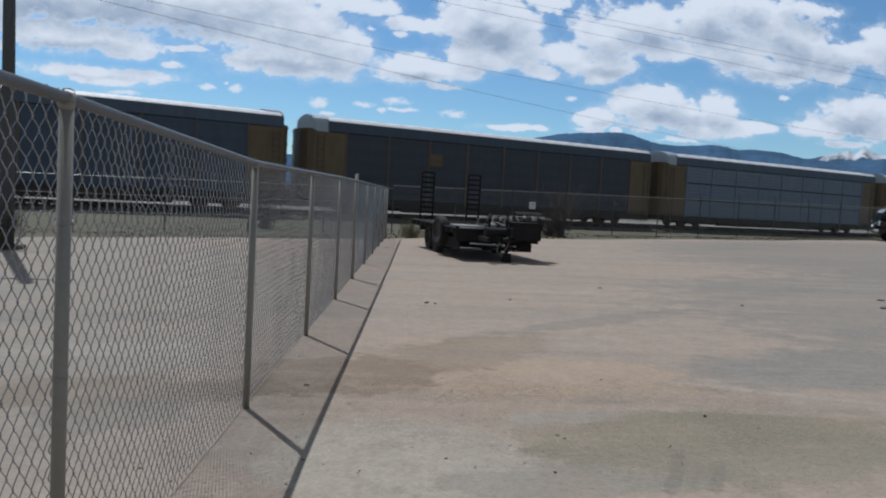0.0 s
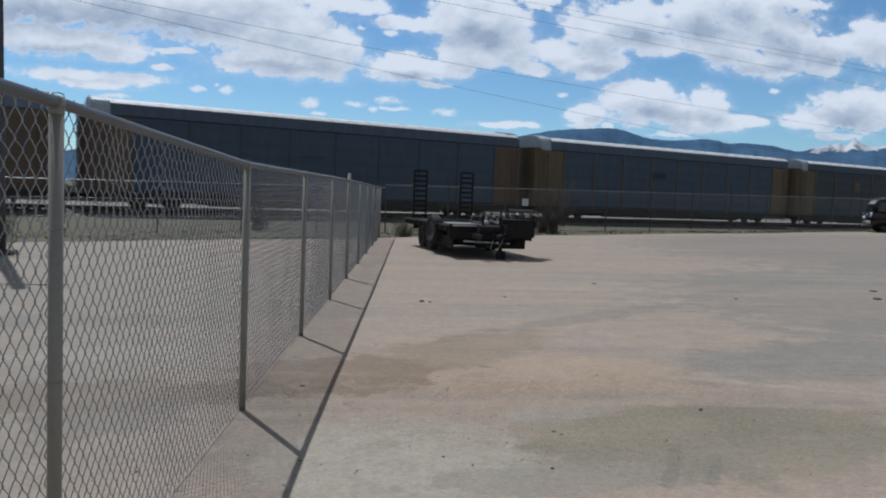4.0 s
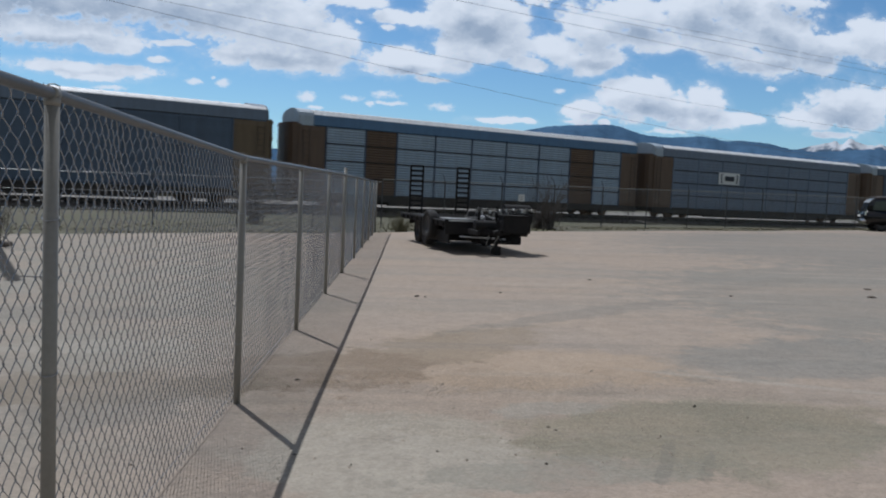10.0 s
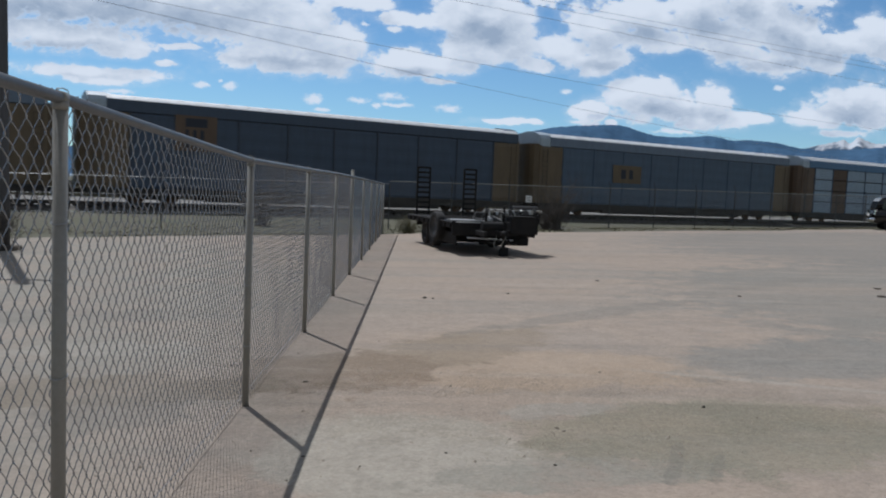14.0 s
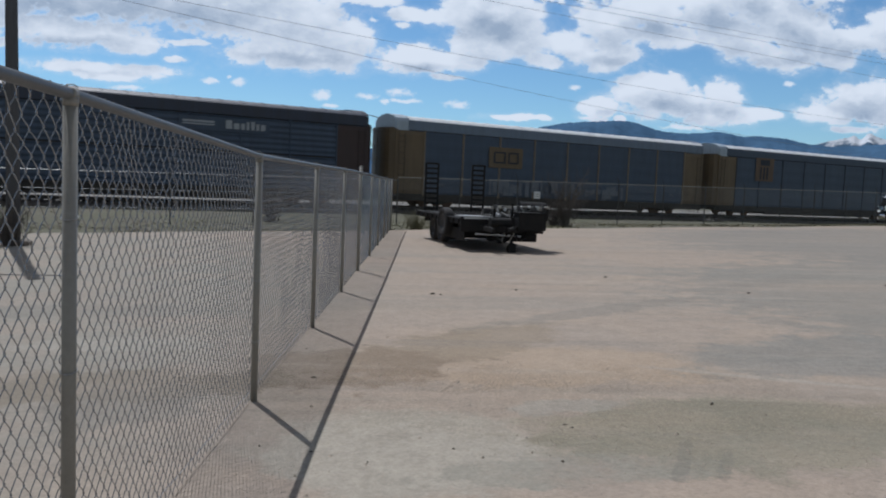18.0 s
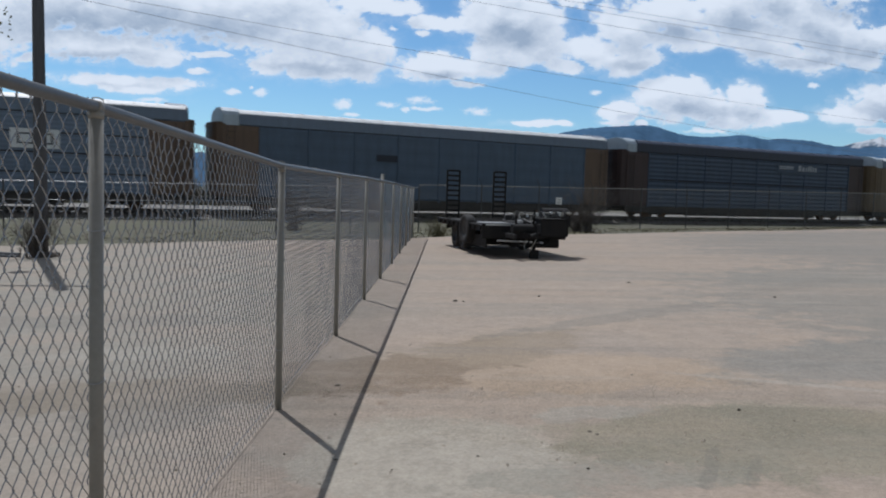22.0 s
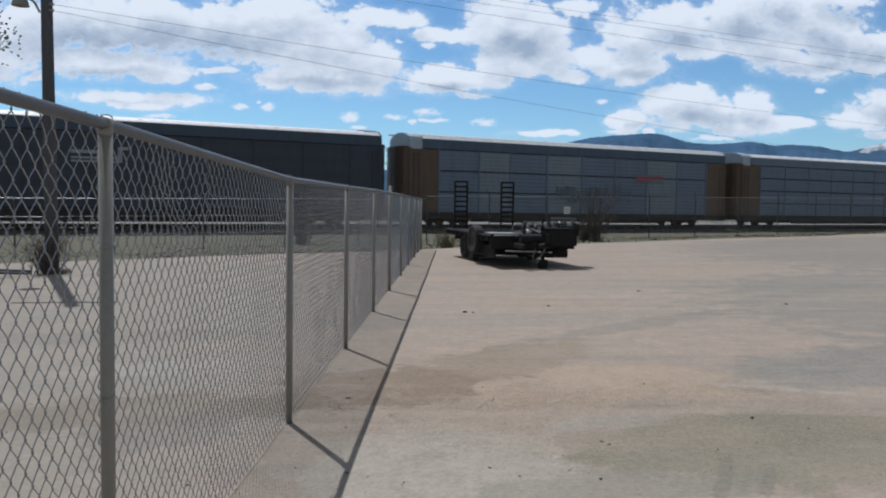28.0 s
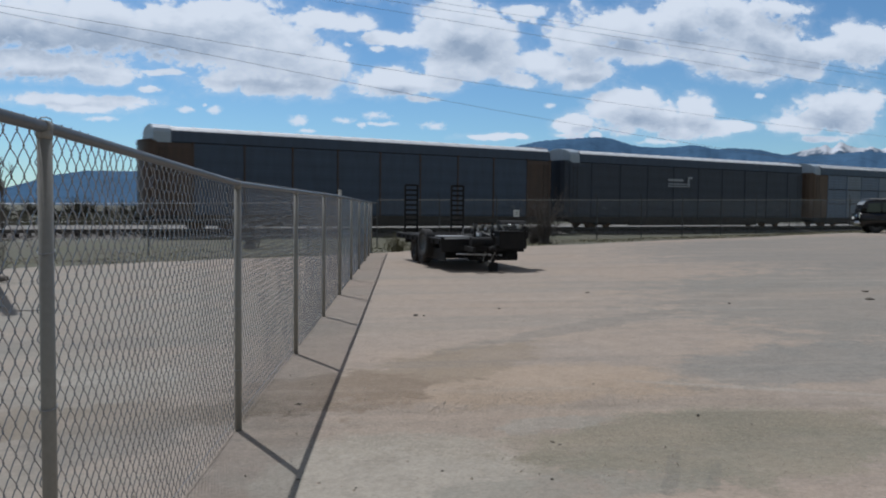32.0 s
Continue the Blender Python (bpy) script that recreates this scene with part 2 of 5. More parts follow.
WOOD = mat("weathered_pole_wood", (0.085, 0.090, 0.102), 0.9, 0.0, 0.4, 4, 40, 0.5, streak=(1, 1, 0.08), second=(0.055, 0.056, 0.062))
TIE = mat("creosoted_tie_wood", (0.035, 0.03, 0.027), 0.9, 0.0, 0.4, 5, 60, 0.5)
STONE = mat("ballast_stone", (0.135, 0.125, 0.113), 0.95, 0.0, 0.5, 1.2, 22, 0.9)
DIRT = mat("dry_dirt", (0.10, 0.093, 0.068), 0.95, 0.0, 0.35, 0.35, 9, 0.6, second=(0.085, 0.09, 0.048), amount=0.9)
CLOD = mat("dark_clod", (0.15, 0.128, 0.105), 0.95, 0.0, 0.4, 9, 60, 0.5)
GRASS = mat("dry_green_grass", (0.155, 0.148, 0.078), 0.9, 0.0, 0.4, 0.6, 40, 0.0, second=(0.205, 0.178, 0.12), amount=0.9)
BRUSH = mat("bare_brush_twigs", (0.12, 0.104, 0.093), 0.9, 0.0, 0.3, 3, 40, 0.0)
LEAF = mat("spring_leaves", (0.10, 0.12, 0.04), 0.8, 0.0, 0.4, 2, 40, 0.0)
BARK = mat("grey_bark", (0.13, 0.11, 0.09), 0.95, 0.0, 0.4, 4, 50, 0.5)
SIGN = mat("white_sign_paint", (0.78, 0.78, 0.76), 0.6, 0.0, 0.08, 5, 60, 0.0)
WIRE = mat("aluminium_cable", (0.17, 0.175, 0.19), 0.6, 0.2, 0.1, 3, 30, 0.0)
# blue of the distance haze is put into the hills' base colour
HILLS = mat("haze_tinted_hills", (0.068, 0.132, 0.225), 1.0, 0.0, 0.3, 0.004, 0.03, 0.0, second=(0.048, 0.092, 0.158), spec=0.0)
TREELINE = mat("bare_far_trees", (0.09, 0.085, 0.07), 1.0, 0.0, 0.4, 0.1, 0.8, 0.0, spec=0.0)


def lot_material():
    """Dusty pale concrete with tan silt, washed patches and faint grey drag bands."""
    m = bpy.data.materials.new("dusty_concrete_yard")
    m.use_nodes = True
    nt = m.node_tree
    N, L = nt.nodes, nt.links
    b = N["Principled BSDF"]
    b.inputs["Roughness"].default_value = 0.92
    b.inputs["Specular IOR Level"].default_value = 0.25
    tc = N.new("ShaderNodeTexCoord")

    def noise_tex(scale, detail, stretch=None, turn=0.0, rough=0.55):
        n = N.new("ShaderNodeTexNoise")
        n.inputs["Scale"].default_value, n.inputs["Detail"].default_value, n.inputs["Roughness"].default_value = scale, detail, rough
        mp = N.new("ShaderNodeMapping")
        mp.inputs["Scale"].default_value = stretch or (1, 1, 1)
        mp.inputs["Rotation"].default_value = (0, 0, turn)
        L.new(tc.outputs["Object"], mp.inputs[0])
        L.new(mp.outputs[0], n.inputs["Vector"])
        return n.outputs[0]

    def rng(v, lo, hi, a=0.0, c=1.0):
        n = N.new("ShaderNodeMapRange")
        n.interpolation_type = "SMOOTHSTEP"
        L.new(v, n.inputs[0])
        for i, q in enumerate((lo, hi, a, c)):
            n.inputs[i + 1].default_value = q
        return n.outputs[0]

    def mixc(f, a, c, blend="MIX"):
        n = N.new("ShaderNodeMix")
        n.data_type, n.blend_type = "RGBA", blend
        for i, q in ((0, f), (6, a), (7, c)):
            if isinstance(q, (int, float)):
                n.inputs[i].default_value = q
            elif isinstance(q, tuple):
                n.inputs[i].default_value = (*q, 1)
            else:
                L.new(q, n.inputs[i])
        return n.outputs[2]

    def blob(cx, cy, rx, ry, turn=0.0, wob=0.9):
        """A patch with a ragged edge."""
        mp = N.new("ShaderNodeMapping")
        mp.vector_type = "TEXTURE"
        mp.inputs["Location"].default_value, mp.inputs["Rotation"].default_value, mp.inputs["Scale"].default_value = (cx, cy, 0), (0, 0, turn), (rx, ry, 1)
        L.new(tc.outputs["Object"], mp.inputs[0])
        sp = N.new("ShaderNodeVectorMath")
        sp.operation = "MULTIPLY"
        L.new(mp.outputs[0], sp.inputs[0])
        sp.inputs[1].default_value = (1, 1, 0)
        l = N.new("ShaderNodeVectorMath")
        l.operation = "LENGTH"
        L.new(sp.outputs[0], l.inputs[0])
        a = N.new("ShaderNodeMath")
        a.operation = "MULTIPLY_ADD"
        L.new(edge, a.inputs[0])
        wob = wob * 1.9
        a.inputs[1].default_value = wob
        L.new(l.outputs["Value"], a.inputs[2])
        return rng(a.outputs[0], 1.10 + wob * 0.5, 0.80 + wob * 0.5)

    edge = noise_tex(2.0, 10, rough=0.74)
    broad = noise_tex(0.22, 5)
    mid = noise_tex(0.9, 8, rough=0.64)
    bands = noise_tex(0.42, 8, (0.22, 1.15, 1), radians(-40), 0.62)
    drag = noise_tex(0.9, 6, (0.09, 1.3, 1), radians(-38), 0.55)
    blotch = noise_tex(3.6, 8, rough=0.7)
    grit = noise_tex(38, 4, rough=0.7)
    speck = noise_tex(130, 2)
    pit = noise_tex(14, 6, rough=0.7)
    tan, grey = (0.374, 0.298, 0.226), (0.268, 0.248, 0.215)
    col = mixc(rng(broad, 0.35, 0.65), (0.338, 0.284, 0.234), (0.352, 0.287, 0.231))
    col = mixc(rng(mid, 0.45, 0.72, 0, 0.5), col, tan)
    col = mixc(rng(bands, 0.46, 0.70, 0, 0.6), col, grey)
    col = mixc(rng(drag, 0.55, 0.72, 0, 0.55), col, (0.25, 0.226, 0.192))
    # greyer, darker ground away from the fence
    col = mixc(blob(11.0, 13.0, 7.5, 6.5, radians(35), 0.9), col, mixc(rng(bands, 0.3, 0.6, 0.4, 0.8), col, (0.23, 0.219, 0.193)))
    col = mixc(blob(20.0, 27.0, 14.0, 11.0, radians(35), 0.8), col, mixc(rng(bands, 0.3, 0.6, 0.45, 0.85), col, (0.222, 0.209, 0.186)))
    # pinkish silt washed against the fence, with a brown damp streak in it
    col = mixc(blob(1.0, 7.15, 2.1, 0.85, radians(4), 0.9), col, mixc(rng(mid, 0.4, 0.65), tan, (0.35, 0.275, 0.205)))
    col = mixc(blob(0.35, 7.9, 2.0, 0.62, radians(50), 1.2), col, mixc(rng(mid, 0.3, 0.6, 0.35, 0.8), col, (0.262, 0.212, 0.155)))
    col = mixc(blob(-0.62, 6.9, 1.1, 0.8, 0.35, 1.5), col, mixc(rng(blotch, 0.35, 0.6, 0.3, 0.85), col, (0.215, 0.165, 0.12)))
    # bare pale slab, olive gravel, grey wet-looking slab with a pale rim
    col = mixc(blob(-0.05, 4.75, 0.95, 0.85, radians(-6), 0.7), col, (0.352, 0.318, 0.264))
    col = mixc(blob(2.25, 5.25, 1.55, 0.80, radians(14), 1.0), col, mixc(rng(mid, 0.38, 0.64), (0.288, 0.252, 0.192), (0.226, 0.208, 0.160)))
    col = mixc(blob(0.95, 4.42, 0.85, 0.26, radians(10), 1.4), col, mixc(rng(blotch, 0.35, 0.6, 0.2, 0.8), col, (0.255, 0.240, 0.2)))
    col = mixc(blob(1.1, 5.75, 0.5, 0.2, 0.3, 1.5), col, mixc(0.7, col, (0.315, 0.292, 0.252)))
    col = mixc(blob(4.3, 7.9, 2.1, 0.85, radians(24), 0.9), col, mixc(0.72, col, (0.222, 0.216, 0.195)))
    col = mixc(blob(3.2, 6.72, 1.25, 0.07, radians(-20), 0.7), col, mixc(0.55, col, (0.37, 0.335, 0.285)))
    col = mixc(blob(-10.4, 9.0, 9.4, 16.0, 0.0, 0.05), col, mixc(rng(mid, 0.35, 0.62, 0.35, 0.95), mixc(rng(blotch, 0.5, 0.68, 0, 0.5), col, (0.21, 0.185, 0.15)), (0.268, 0.252, 0.216)))
    col = mixc(blob(-2.9, 7.7, 1.0, 0.35, 0.2, 1.2), col, mixc(0.6, col, (0.335, 0.315, 0.272)))
    col = mixc(blob(-2.1, 5.6, 0.7, 0.5, 0.4, 1.4), col, mixc(0.6, col, (0.205, 0.19, 0.165)))
    col = mixc(blob(-4.6, 9.6, 2.4, 0.5, 0.1, 1.3), col, mixc(0.5, col, (0.215, 0.2, 0.175)))
    col = mixc(blob(-2.6, 6.1, 1.7, 0.55, radians(12), 1.5), col, mixc(rng(mid, 0.35, 0.6, 0.3, 0.85), col, (0.205, 0.172, 0.132)))
    col = mixc(blob(2.6, 10.6, 2.6, 0.28, radians(40), 1.3), col, mixc(0.55, col, (0.235, 0.215, 0.185)))
    col = mixc(blob(6.2, 14.2, 3.2, 0.30, radians(42), 1.3), col, mixc(0.5, col, (0.235, 0.215, 0.185)))
    # two curved tyre scuffs on the gravel
    col = mixc(blob(1.62, 4.62, 0.05, 0.42, radians(-22), 1.2), col, mixc(0.38, col, (0.17, 0.158, 0.135)))
    col = mixc(blob(1.86, 4.55, 0.04, 0.32, radians(-24), 1.2), col, mixc(0.32, col, (0.17, 0.158, 0.135)))
    # long washed streaks lying across the yard, and scattered dark scuffs
    lines = noise_tex(1.1, 7, (0.10, 1.5, 1), radians(-14), 0.66)
    col = mixc(rng(lines, 0.54, 0.68, 0, 0.42), col, (0.215, 0.196, 0.17))
    pale = noise_tex(0.8, 8, (0.16, 1.4, 1), radians(-20), 0.66)
    col = mixc(rng(pale, 0.56, 0.70, 0, 0.5), col, (0.39, 0.338, 0.28))
    scuff = noise_tex(2.4, 9, (0.35, 1.2, 1), radians(-10), 0.72)
    col = mixc(rng(scuff, 0.61, 0.70, 0, 0.55), col, (0.19, 0.168, 0.142))
    # flaked and pitted crust
    flake = noise_tex(7.5, 9, (0.6, 1.3, 1), radians(-12), 0.78)
    col = mixc(rng(flake, 0.60, 0.67, 0, 0.45), col, (0.20, 0.175, 0.145))
    col = mixc(rng(flake, 0.38, 0.33, 0, 0.4), col, (0.40, 0.35, 0.292))
    peb = N.new("ShaderNodeTexVoronoi")
    peb.inputs["Scale"].default_value = 42
    L.new(tc.outputs["Object"], peb.inputs["Vector"])
    crust = blob(1.3, 6.0, 2.6, 1.1, radians(2), 1.0)
    pebbles = mixc(crust, (1.0, 1.0, 1.0), mixc(rng(peb.outputs["Distance"], 0.15, 0.6), (1.06, 1.05, 1.03), (0.89, 0.88, 0.86)))
    col = mixc(1.0, col, pebbles, "MULTIPLY")
    col = mixc(1.0, col, rng(blotch, 0.35, 0.66, 0.93, 1.04), "MULTIPLY")
    col = mixc(1.0, col, rng(pit, 0.32, 0.62, 0.91, 1.03), "MULTIPLY")
    col = mixc(1.0, col, rng(grit, 0.3, 0.7, 0.88, 1.09), "MULTIPLY")
    col = mixc(1.0, col, rng(speck, 0.25, 0.42, 0.78, 1.0), "MULTIPLY")
    col = mixc(1.0, col, (1.0, 0.995, 0.985), "MULTIPLY")
    L.new(col, b.inputs["Base Color"])
    bp = N.new("ShaderNodeBump")
    bp.inputs["Strength"].default_value, bp.inputs["Distance"].default_value = 0.30, 0.025
    hm = N.new("ShaderNodeMath")
    hm.operation = "MULTIPLY_ADD"
    L.new(pit, hm.inputs[0])
    hm.inputs[1].default_value = 1.6
    L.new(grit, hm.inputs[2])
    L.new(hm.outputs[0], bp.inputs["Height"])
    L.new(bp.outputs[0], b.inputs["Normal"])
    return m


def snow_material():
    """Rock coloured haze blue, under snow that thins downhill."""
    m = bpy.data.materials.new("snowy_rock")
    m.use_nodes = True
    N, L = m.node_tree.nodes, m.node_tree.links
    b = N["Principled BSDF"]
    b.inputs["Roughness"].default_value, b.inputs["Specular IOR Level"].default_value = 0.9, 0.0
    tc, sp = N.new("ShaderNodeTexCoord"), N.new("ShaderNodeSeparateXYZ")
    L.new(tc.outputs["Object"], sp.inputs[0])
    n = N.new("ShaderNodeTexNoise")
    n.inputs["Scale"].default_value, n.inputs["Detail"].default_value = 0.02, 6
    L.new(tc.outputs["Object"], n.inputs["Vector"])
    a = N.new("ShaderNodeMath")
    a.operation = "MULTIPLY_ADD"
    L.new(n.outputs[0], a.inputs[0])
    a.inputs[1].default_value = 160
    L.new(sp.outputs[2], a.inputs[2])
    r = N.new("ShaderNodeMapRange")
    L.new(a.outputs[0], r.inputs[0])
    r.inputs[1].default_value, r.inputs[2].default_value = 362, 392
    mx = N.new("ShaderNodeMix")
    mx.data_type = "RGBA"
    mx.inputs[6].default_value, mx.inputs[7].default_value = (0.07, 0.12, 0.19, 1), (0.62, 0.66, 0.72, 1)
    L.new(r.outputs[0], mx.inputs[0])
    L.new(mx.outputs[2], b.inputs["Base Color"])
    return m


LOT = lot_material()
SNOW = snow_material()
GLASS = bpy.data.materials.new("dark_car_glass")
GLASS.use_nodes = True
_g = GLASS.node_tree.nodes["Principled BSDF"]
_g.inputs["Base Color"].default_value, _g.inputs["Roughness"].default_value = (0.01, 0.012, 0.015, 1), 0.04

# ---------------------------------------------------------------- building helpers


def mesh_of(name, bm, material):
    me = bpy.data.meshes.new(name)
    bm.to_mesh(me)
    bm.free()
    for mm in (material if isinstance(material, (list, tuple)) else [material]):
        me.materials.append(mm)
    return me


def part(name, bm, material, parent, label=""):
    """Links a bmesh (or a mesh already made) as one mesh object under a thing or a part."""
    me = bm if isinstance(bm, bpy.types.Mesh) else mesh_of(name, bm, material)
    ob = new(name, me)
    ob.parent = parent
    return tagged(ob, label)


def thing(name, bm, material, label, category, group="", kind=""):
    ob = new(name, mesh_of(name, bm, material) if bm is not None else None)
    return tagged(ob, label, category, group, kind)


def box(bm, x0, x1, y0, y1, z0, z1, bevel=0.0):
    r = bmesh.ops.create_cube(bm, size=1, matrix=Matrix.Translation(((x0 + x1) / 2, (y0 + y1) / 2, (z0 + z1) / 2)) @ Matrix.Diagonal((abs(x1 - x0), abs(y1 - y0), abs(z1 - z0), 1)))
    if bevel:
        es = list({e for v in r["verts"] for e in v.link_edges})
        bmesh.ops.bevel(bm, geom=es, offset=bevel, segments=2, affect="EDGES", profile=0.5)
    return bm


def tube(bm, a, b, r0, r1=None, n=8, caps=True):
    a, b = Vector(a), Vector(b)
    r1 = r0 if r1 is None else r1
    q = (b - a).to_track_quat("Z", "Y").to_matrix().to_4x4()
    bmesh.ops.create_cone(bm, cap_ends=caps, segments=n, radius1=r0, radius2=r1, depth=(b - a).length, matrix=Matrix.Translation((a + b) / 2) @ q)
    return bm


def cable(bm, pts, r, n=5):
    """A tube along points."""
    rings = []
    for i, p in enumerate(pts):
        d = (Vector(pts[min(i + 1, len(pts) - 1)]) - Vector(pts[max(i - 1, 0)])).normalized()
        s = d.cross(Vector((0, 0, 1)))
        s = s.normalized() if s.length > 1e-4 else Vector((1, 0, 0))
        w = s.cross(d)
        rings.append([bm.verts.new(Vector(p) + (s * math.cos(2 * math.pi * k / n) + w * math.sin(2 * math.pi * k / n)) * r) for k in range(n)])
    for a, b in zip(rings, rings[1:]):
        for k in range(n):
            bm.faces.new((a[k], a[(k + 1) % n], b[(k + 1) % n], b[k]))
    return bm


def prism(bm, outline, y0, y1, axis="y"):
    """A closed outline of (a, b) pairs pushed from y0 to y1 along an axis."""
    def at(p, c):
        return {"y": (p[0], c, p[1]), "x": (c, p[0], p[1]), "z": (p[0], p[1], c)}[axis]
    f = [bm.verts.new(at(p, y0)) for p in outline]
    g = [bm.verts.new(at(p, y1)) for p in outline]
    bm.faces.new(f), bm.faces.new(list(reversed(g)))
    for i in range(len(f)):
        j = (i + 1) % len(f)
        bm.faces.new((f[j], f[i], g[i], g[j]))
    bmesh.ops.recalc_face_normals(bm, faces=bm.faces[:])
    return bm


def nb():
    return bmesh.new()


def smooth(ob):
    for p in ob.data.polygons:
        p.use_smooth = True
    return ob


# ---------------------------------------------------------------- the plan
TRACK_TURN = 61.6                     # bearing of the line, from +y towards +x
TD = Vector((math.sin(radians(TRACK_TURN)), math.cos(radians(TRACK_TURN)), 0))
TN = Vector((-TD.y, TD.x, 0))         # away from the viewer
NEAR_SIDE = Vector((0, 50.04, 0))     # on the near face of the train
RAIL_Z = 0.30
CENTRE = NEAR_SIDE + TN * 1.55
LOT_EDGE = 25.6                       # square distance of the yard's edge from the viewer
TRACK_AT = NEAR_SIDE.dot(TN)


def ease(v, lo, hi):
    k = min(1, max(0, (v - lo) / (hi - lo)))
    return k * k * (3 - 2 * k)


def ground_z(x, y):
    """The yard falls gently towards the left; the railway land is level."""
    q = Vector((x, y, 0)).dot(TN)
    tilt = 0.02 * (min(28, max(-14, x)) + 1.2)
    return tilt * (1 - ease(q, 27, 37)) - 0.05 * ease(q, 27, 37)


def sheet(name, us, vs, place, material, label, category):
    bm = nb()
    grid = [[bm.verts.new(place(a, b)) for b in vs] for a in us]
    for i in range(len(us) - 1):
        for j in range(len(vs) - 1):
            bm.faces.new((grid[i][j], grid[i + 1][j], grid[i + 1][j + 1], grid[i][j + 1]))
    bmesh.ops.recalc_face_normals(bm, faces=bm.faces[:])
    if sum(f.normal.z for f in bm.faces) < 0:
        bmesh.ops.reverse_faces(bm, faces=bm.faces[:])
    ob = thing(name, bm, material, label, category, kind="structure")
    return smooth(ob)


def spread(limit, first, growth):
    out, v, s = [0.0], 0.0, first
    while v < limit:
        v += s
        s *= growth
        out.append(min(v, limit))
    return [-q for q in reversed(out[1:])] + out


def track_frame(s, q, z=0.0):
    """A point s along the line and q square to it, counted from the viewer."""
    p = TD * s + TN * q
    return Vector((p.x, p.y, z))


# open ground: one sheet to the horizon
def earth(a, b):
    p = track_frame(a, b)
    return (p.x, p.y, ground_z(p.x, p.y) - 0.06)


sheet("ground", spread(4500, 3.0, 1.16), [v + 30 for v in spread(4500, 1.5, 1.16)], earth, DIRT, "dry tan earth with thin grass beside the railway", "ground")


# the yard
def yard(a, b):
    wob = 0.55 * noise.noise((a * 0.16, 3.1, 0)) + 0.25 * noise.noise((a * 0.6, 7.7, 0))
    q = b if b < LOT_EDGE - 0.1 else LOT_EDGE + wob
    p = track_frame(a, q)
    return (p.x, p.y, ground_z(p.x, p.y) + 0.012 * noise.noise((p.x * 0.25, p.y * 0.25, 0)) - 0.01)


sheet("yard_pavement", [-40 + 0.75 * i for i in range(160)], [-40, -30, -22] + [-16 + 0.8 * i for i in range(51)] + [24.6, 25.2, LOT_EDGE], yard, LOT, "dusty pale concrete yard with tan silt patches", "pavement")

# pale dirt road on the far side of the track
ROAD = mat("pale_dirt_road", (0.195, 0.183, 0.164), 0.95, 0.0, 0.3, 0.3, 8, 0.4, second=(0.145, 0.134, 0.117), amount=0.8)
sheet("road", [-190 + 4.0 * i for i in range(126)], [TRACK_AT + v for v in (5.15, 8, 12, 16, 20, 24, 27)], lambda a, b: track_frame(a, b + (0.7 * noise.noise((a * 0.11, b, 0)) if b > TRACK_AT + 6 else 0), -0.075), ROAD, "pale dirt service road beyond the railway", "road")

# ballast bed, ties and rails
bm = nb()
prof = [(TRACK_AT - 2.2, -0.25), (TRACK_AT + 0.10, -0.06), (TRACK_AT + 0.42, 0.05), (TRACK_AT + 3.7, 0.05), (TRACK_AT + 5.3, -0.25)]
ss = [-170 + 2.0 * i for i in range(230)]
rows_ = [[bm.verts.new(track_frame(s, q + 0.12 * noise.noise((s * 0.7, q, 1)), z + 0.04 * noise.noise((s * 0.9, q, 5)))) for q, z in prof] for s in ss]
for a, b in zip(rows_, rows_[1:]):
    for i in range(len(prof) - 1):
        bm.faces.new((a[i], a[i + 1], b[i + 1], b[i]))
bmesh.ops.recalc_face_normals(bm, faces=bm.faces[:])
thing("ballast_bed", bm, STONE, "grey crushed stone ballast bed under the track", "ballast", kind="structure")
bm = nb()
mid = TRACK_AT + 1.55
for s0 in range(-300, 560):
    s = s0 * 0.55
    c = track_frame(s, mid, 0.09)
    q = Matrix.Translation(c) @ Matrix.Rotation(radians(90 - TRACK_TURN), 4, "Z") @ Matrix.Diagonal((0.22, 2.6, 0.14, 1))
    bmesh.ops.create_cube(bm, size=1, matrix=q)
thing("railway_ties", bm, TIE, "dark creosoted wooden railway ties in ballast", "railway tie", kind="stuff")
for side in (-0.75, 0.75):
    bm = nb()
    for hw, z0, z1 in ((0.07, 0.15, 0.17), (0.012, 0.17, 0.26), (0.036, 0.26, RAIL_Z)):
        box(bm, -165, 300, -hw, hw, z0, z1)
    r = thing("rail", bm, RAILTOP, "long brown steel rail on the ties", "rail", "rails of the track", "structure")
    p = track_frame(0, mid + side)
    r.matrix_world = Matrix.Translation(p) @ Matrix.Rotation(radians(90 - TRACK_TURN), 4, "Z")


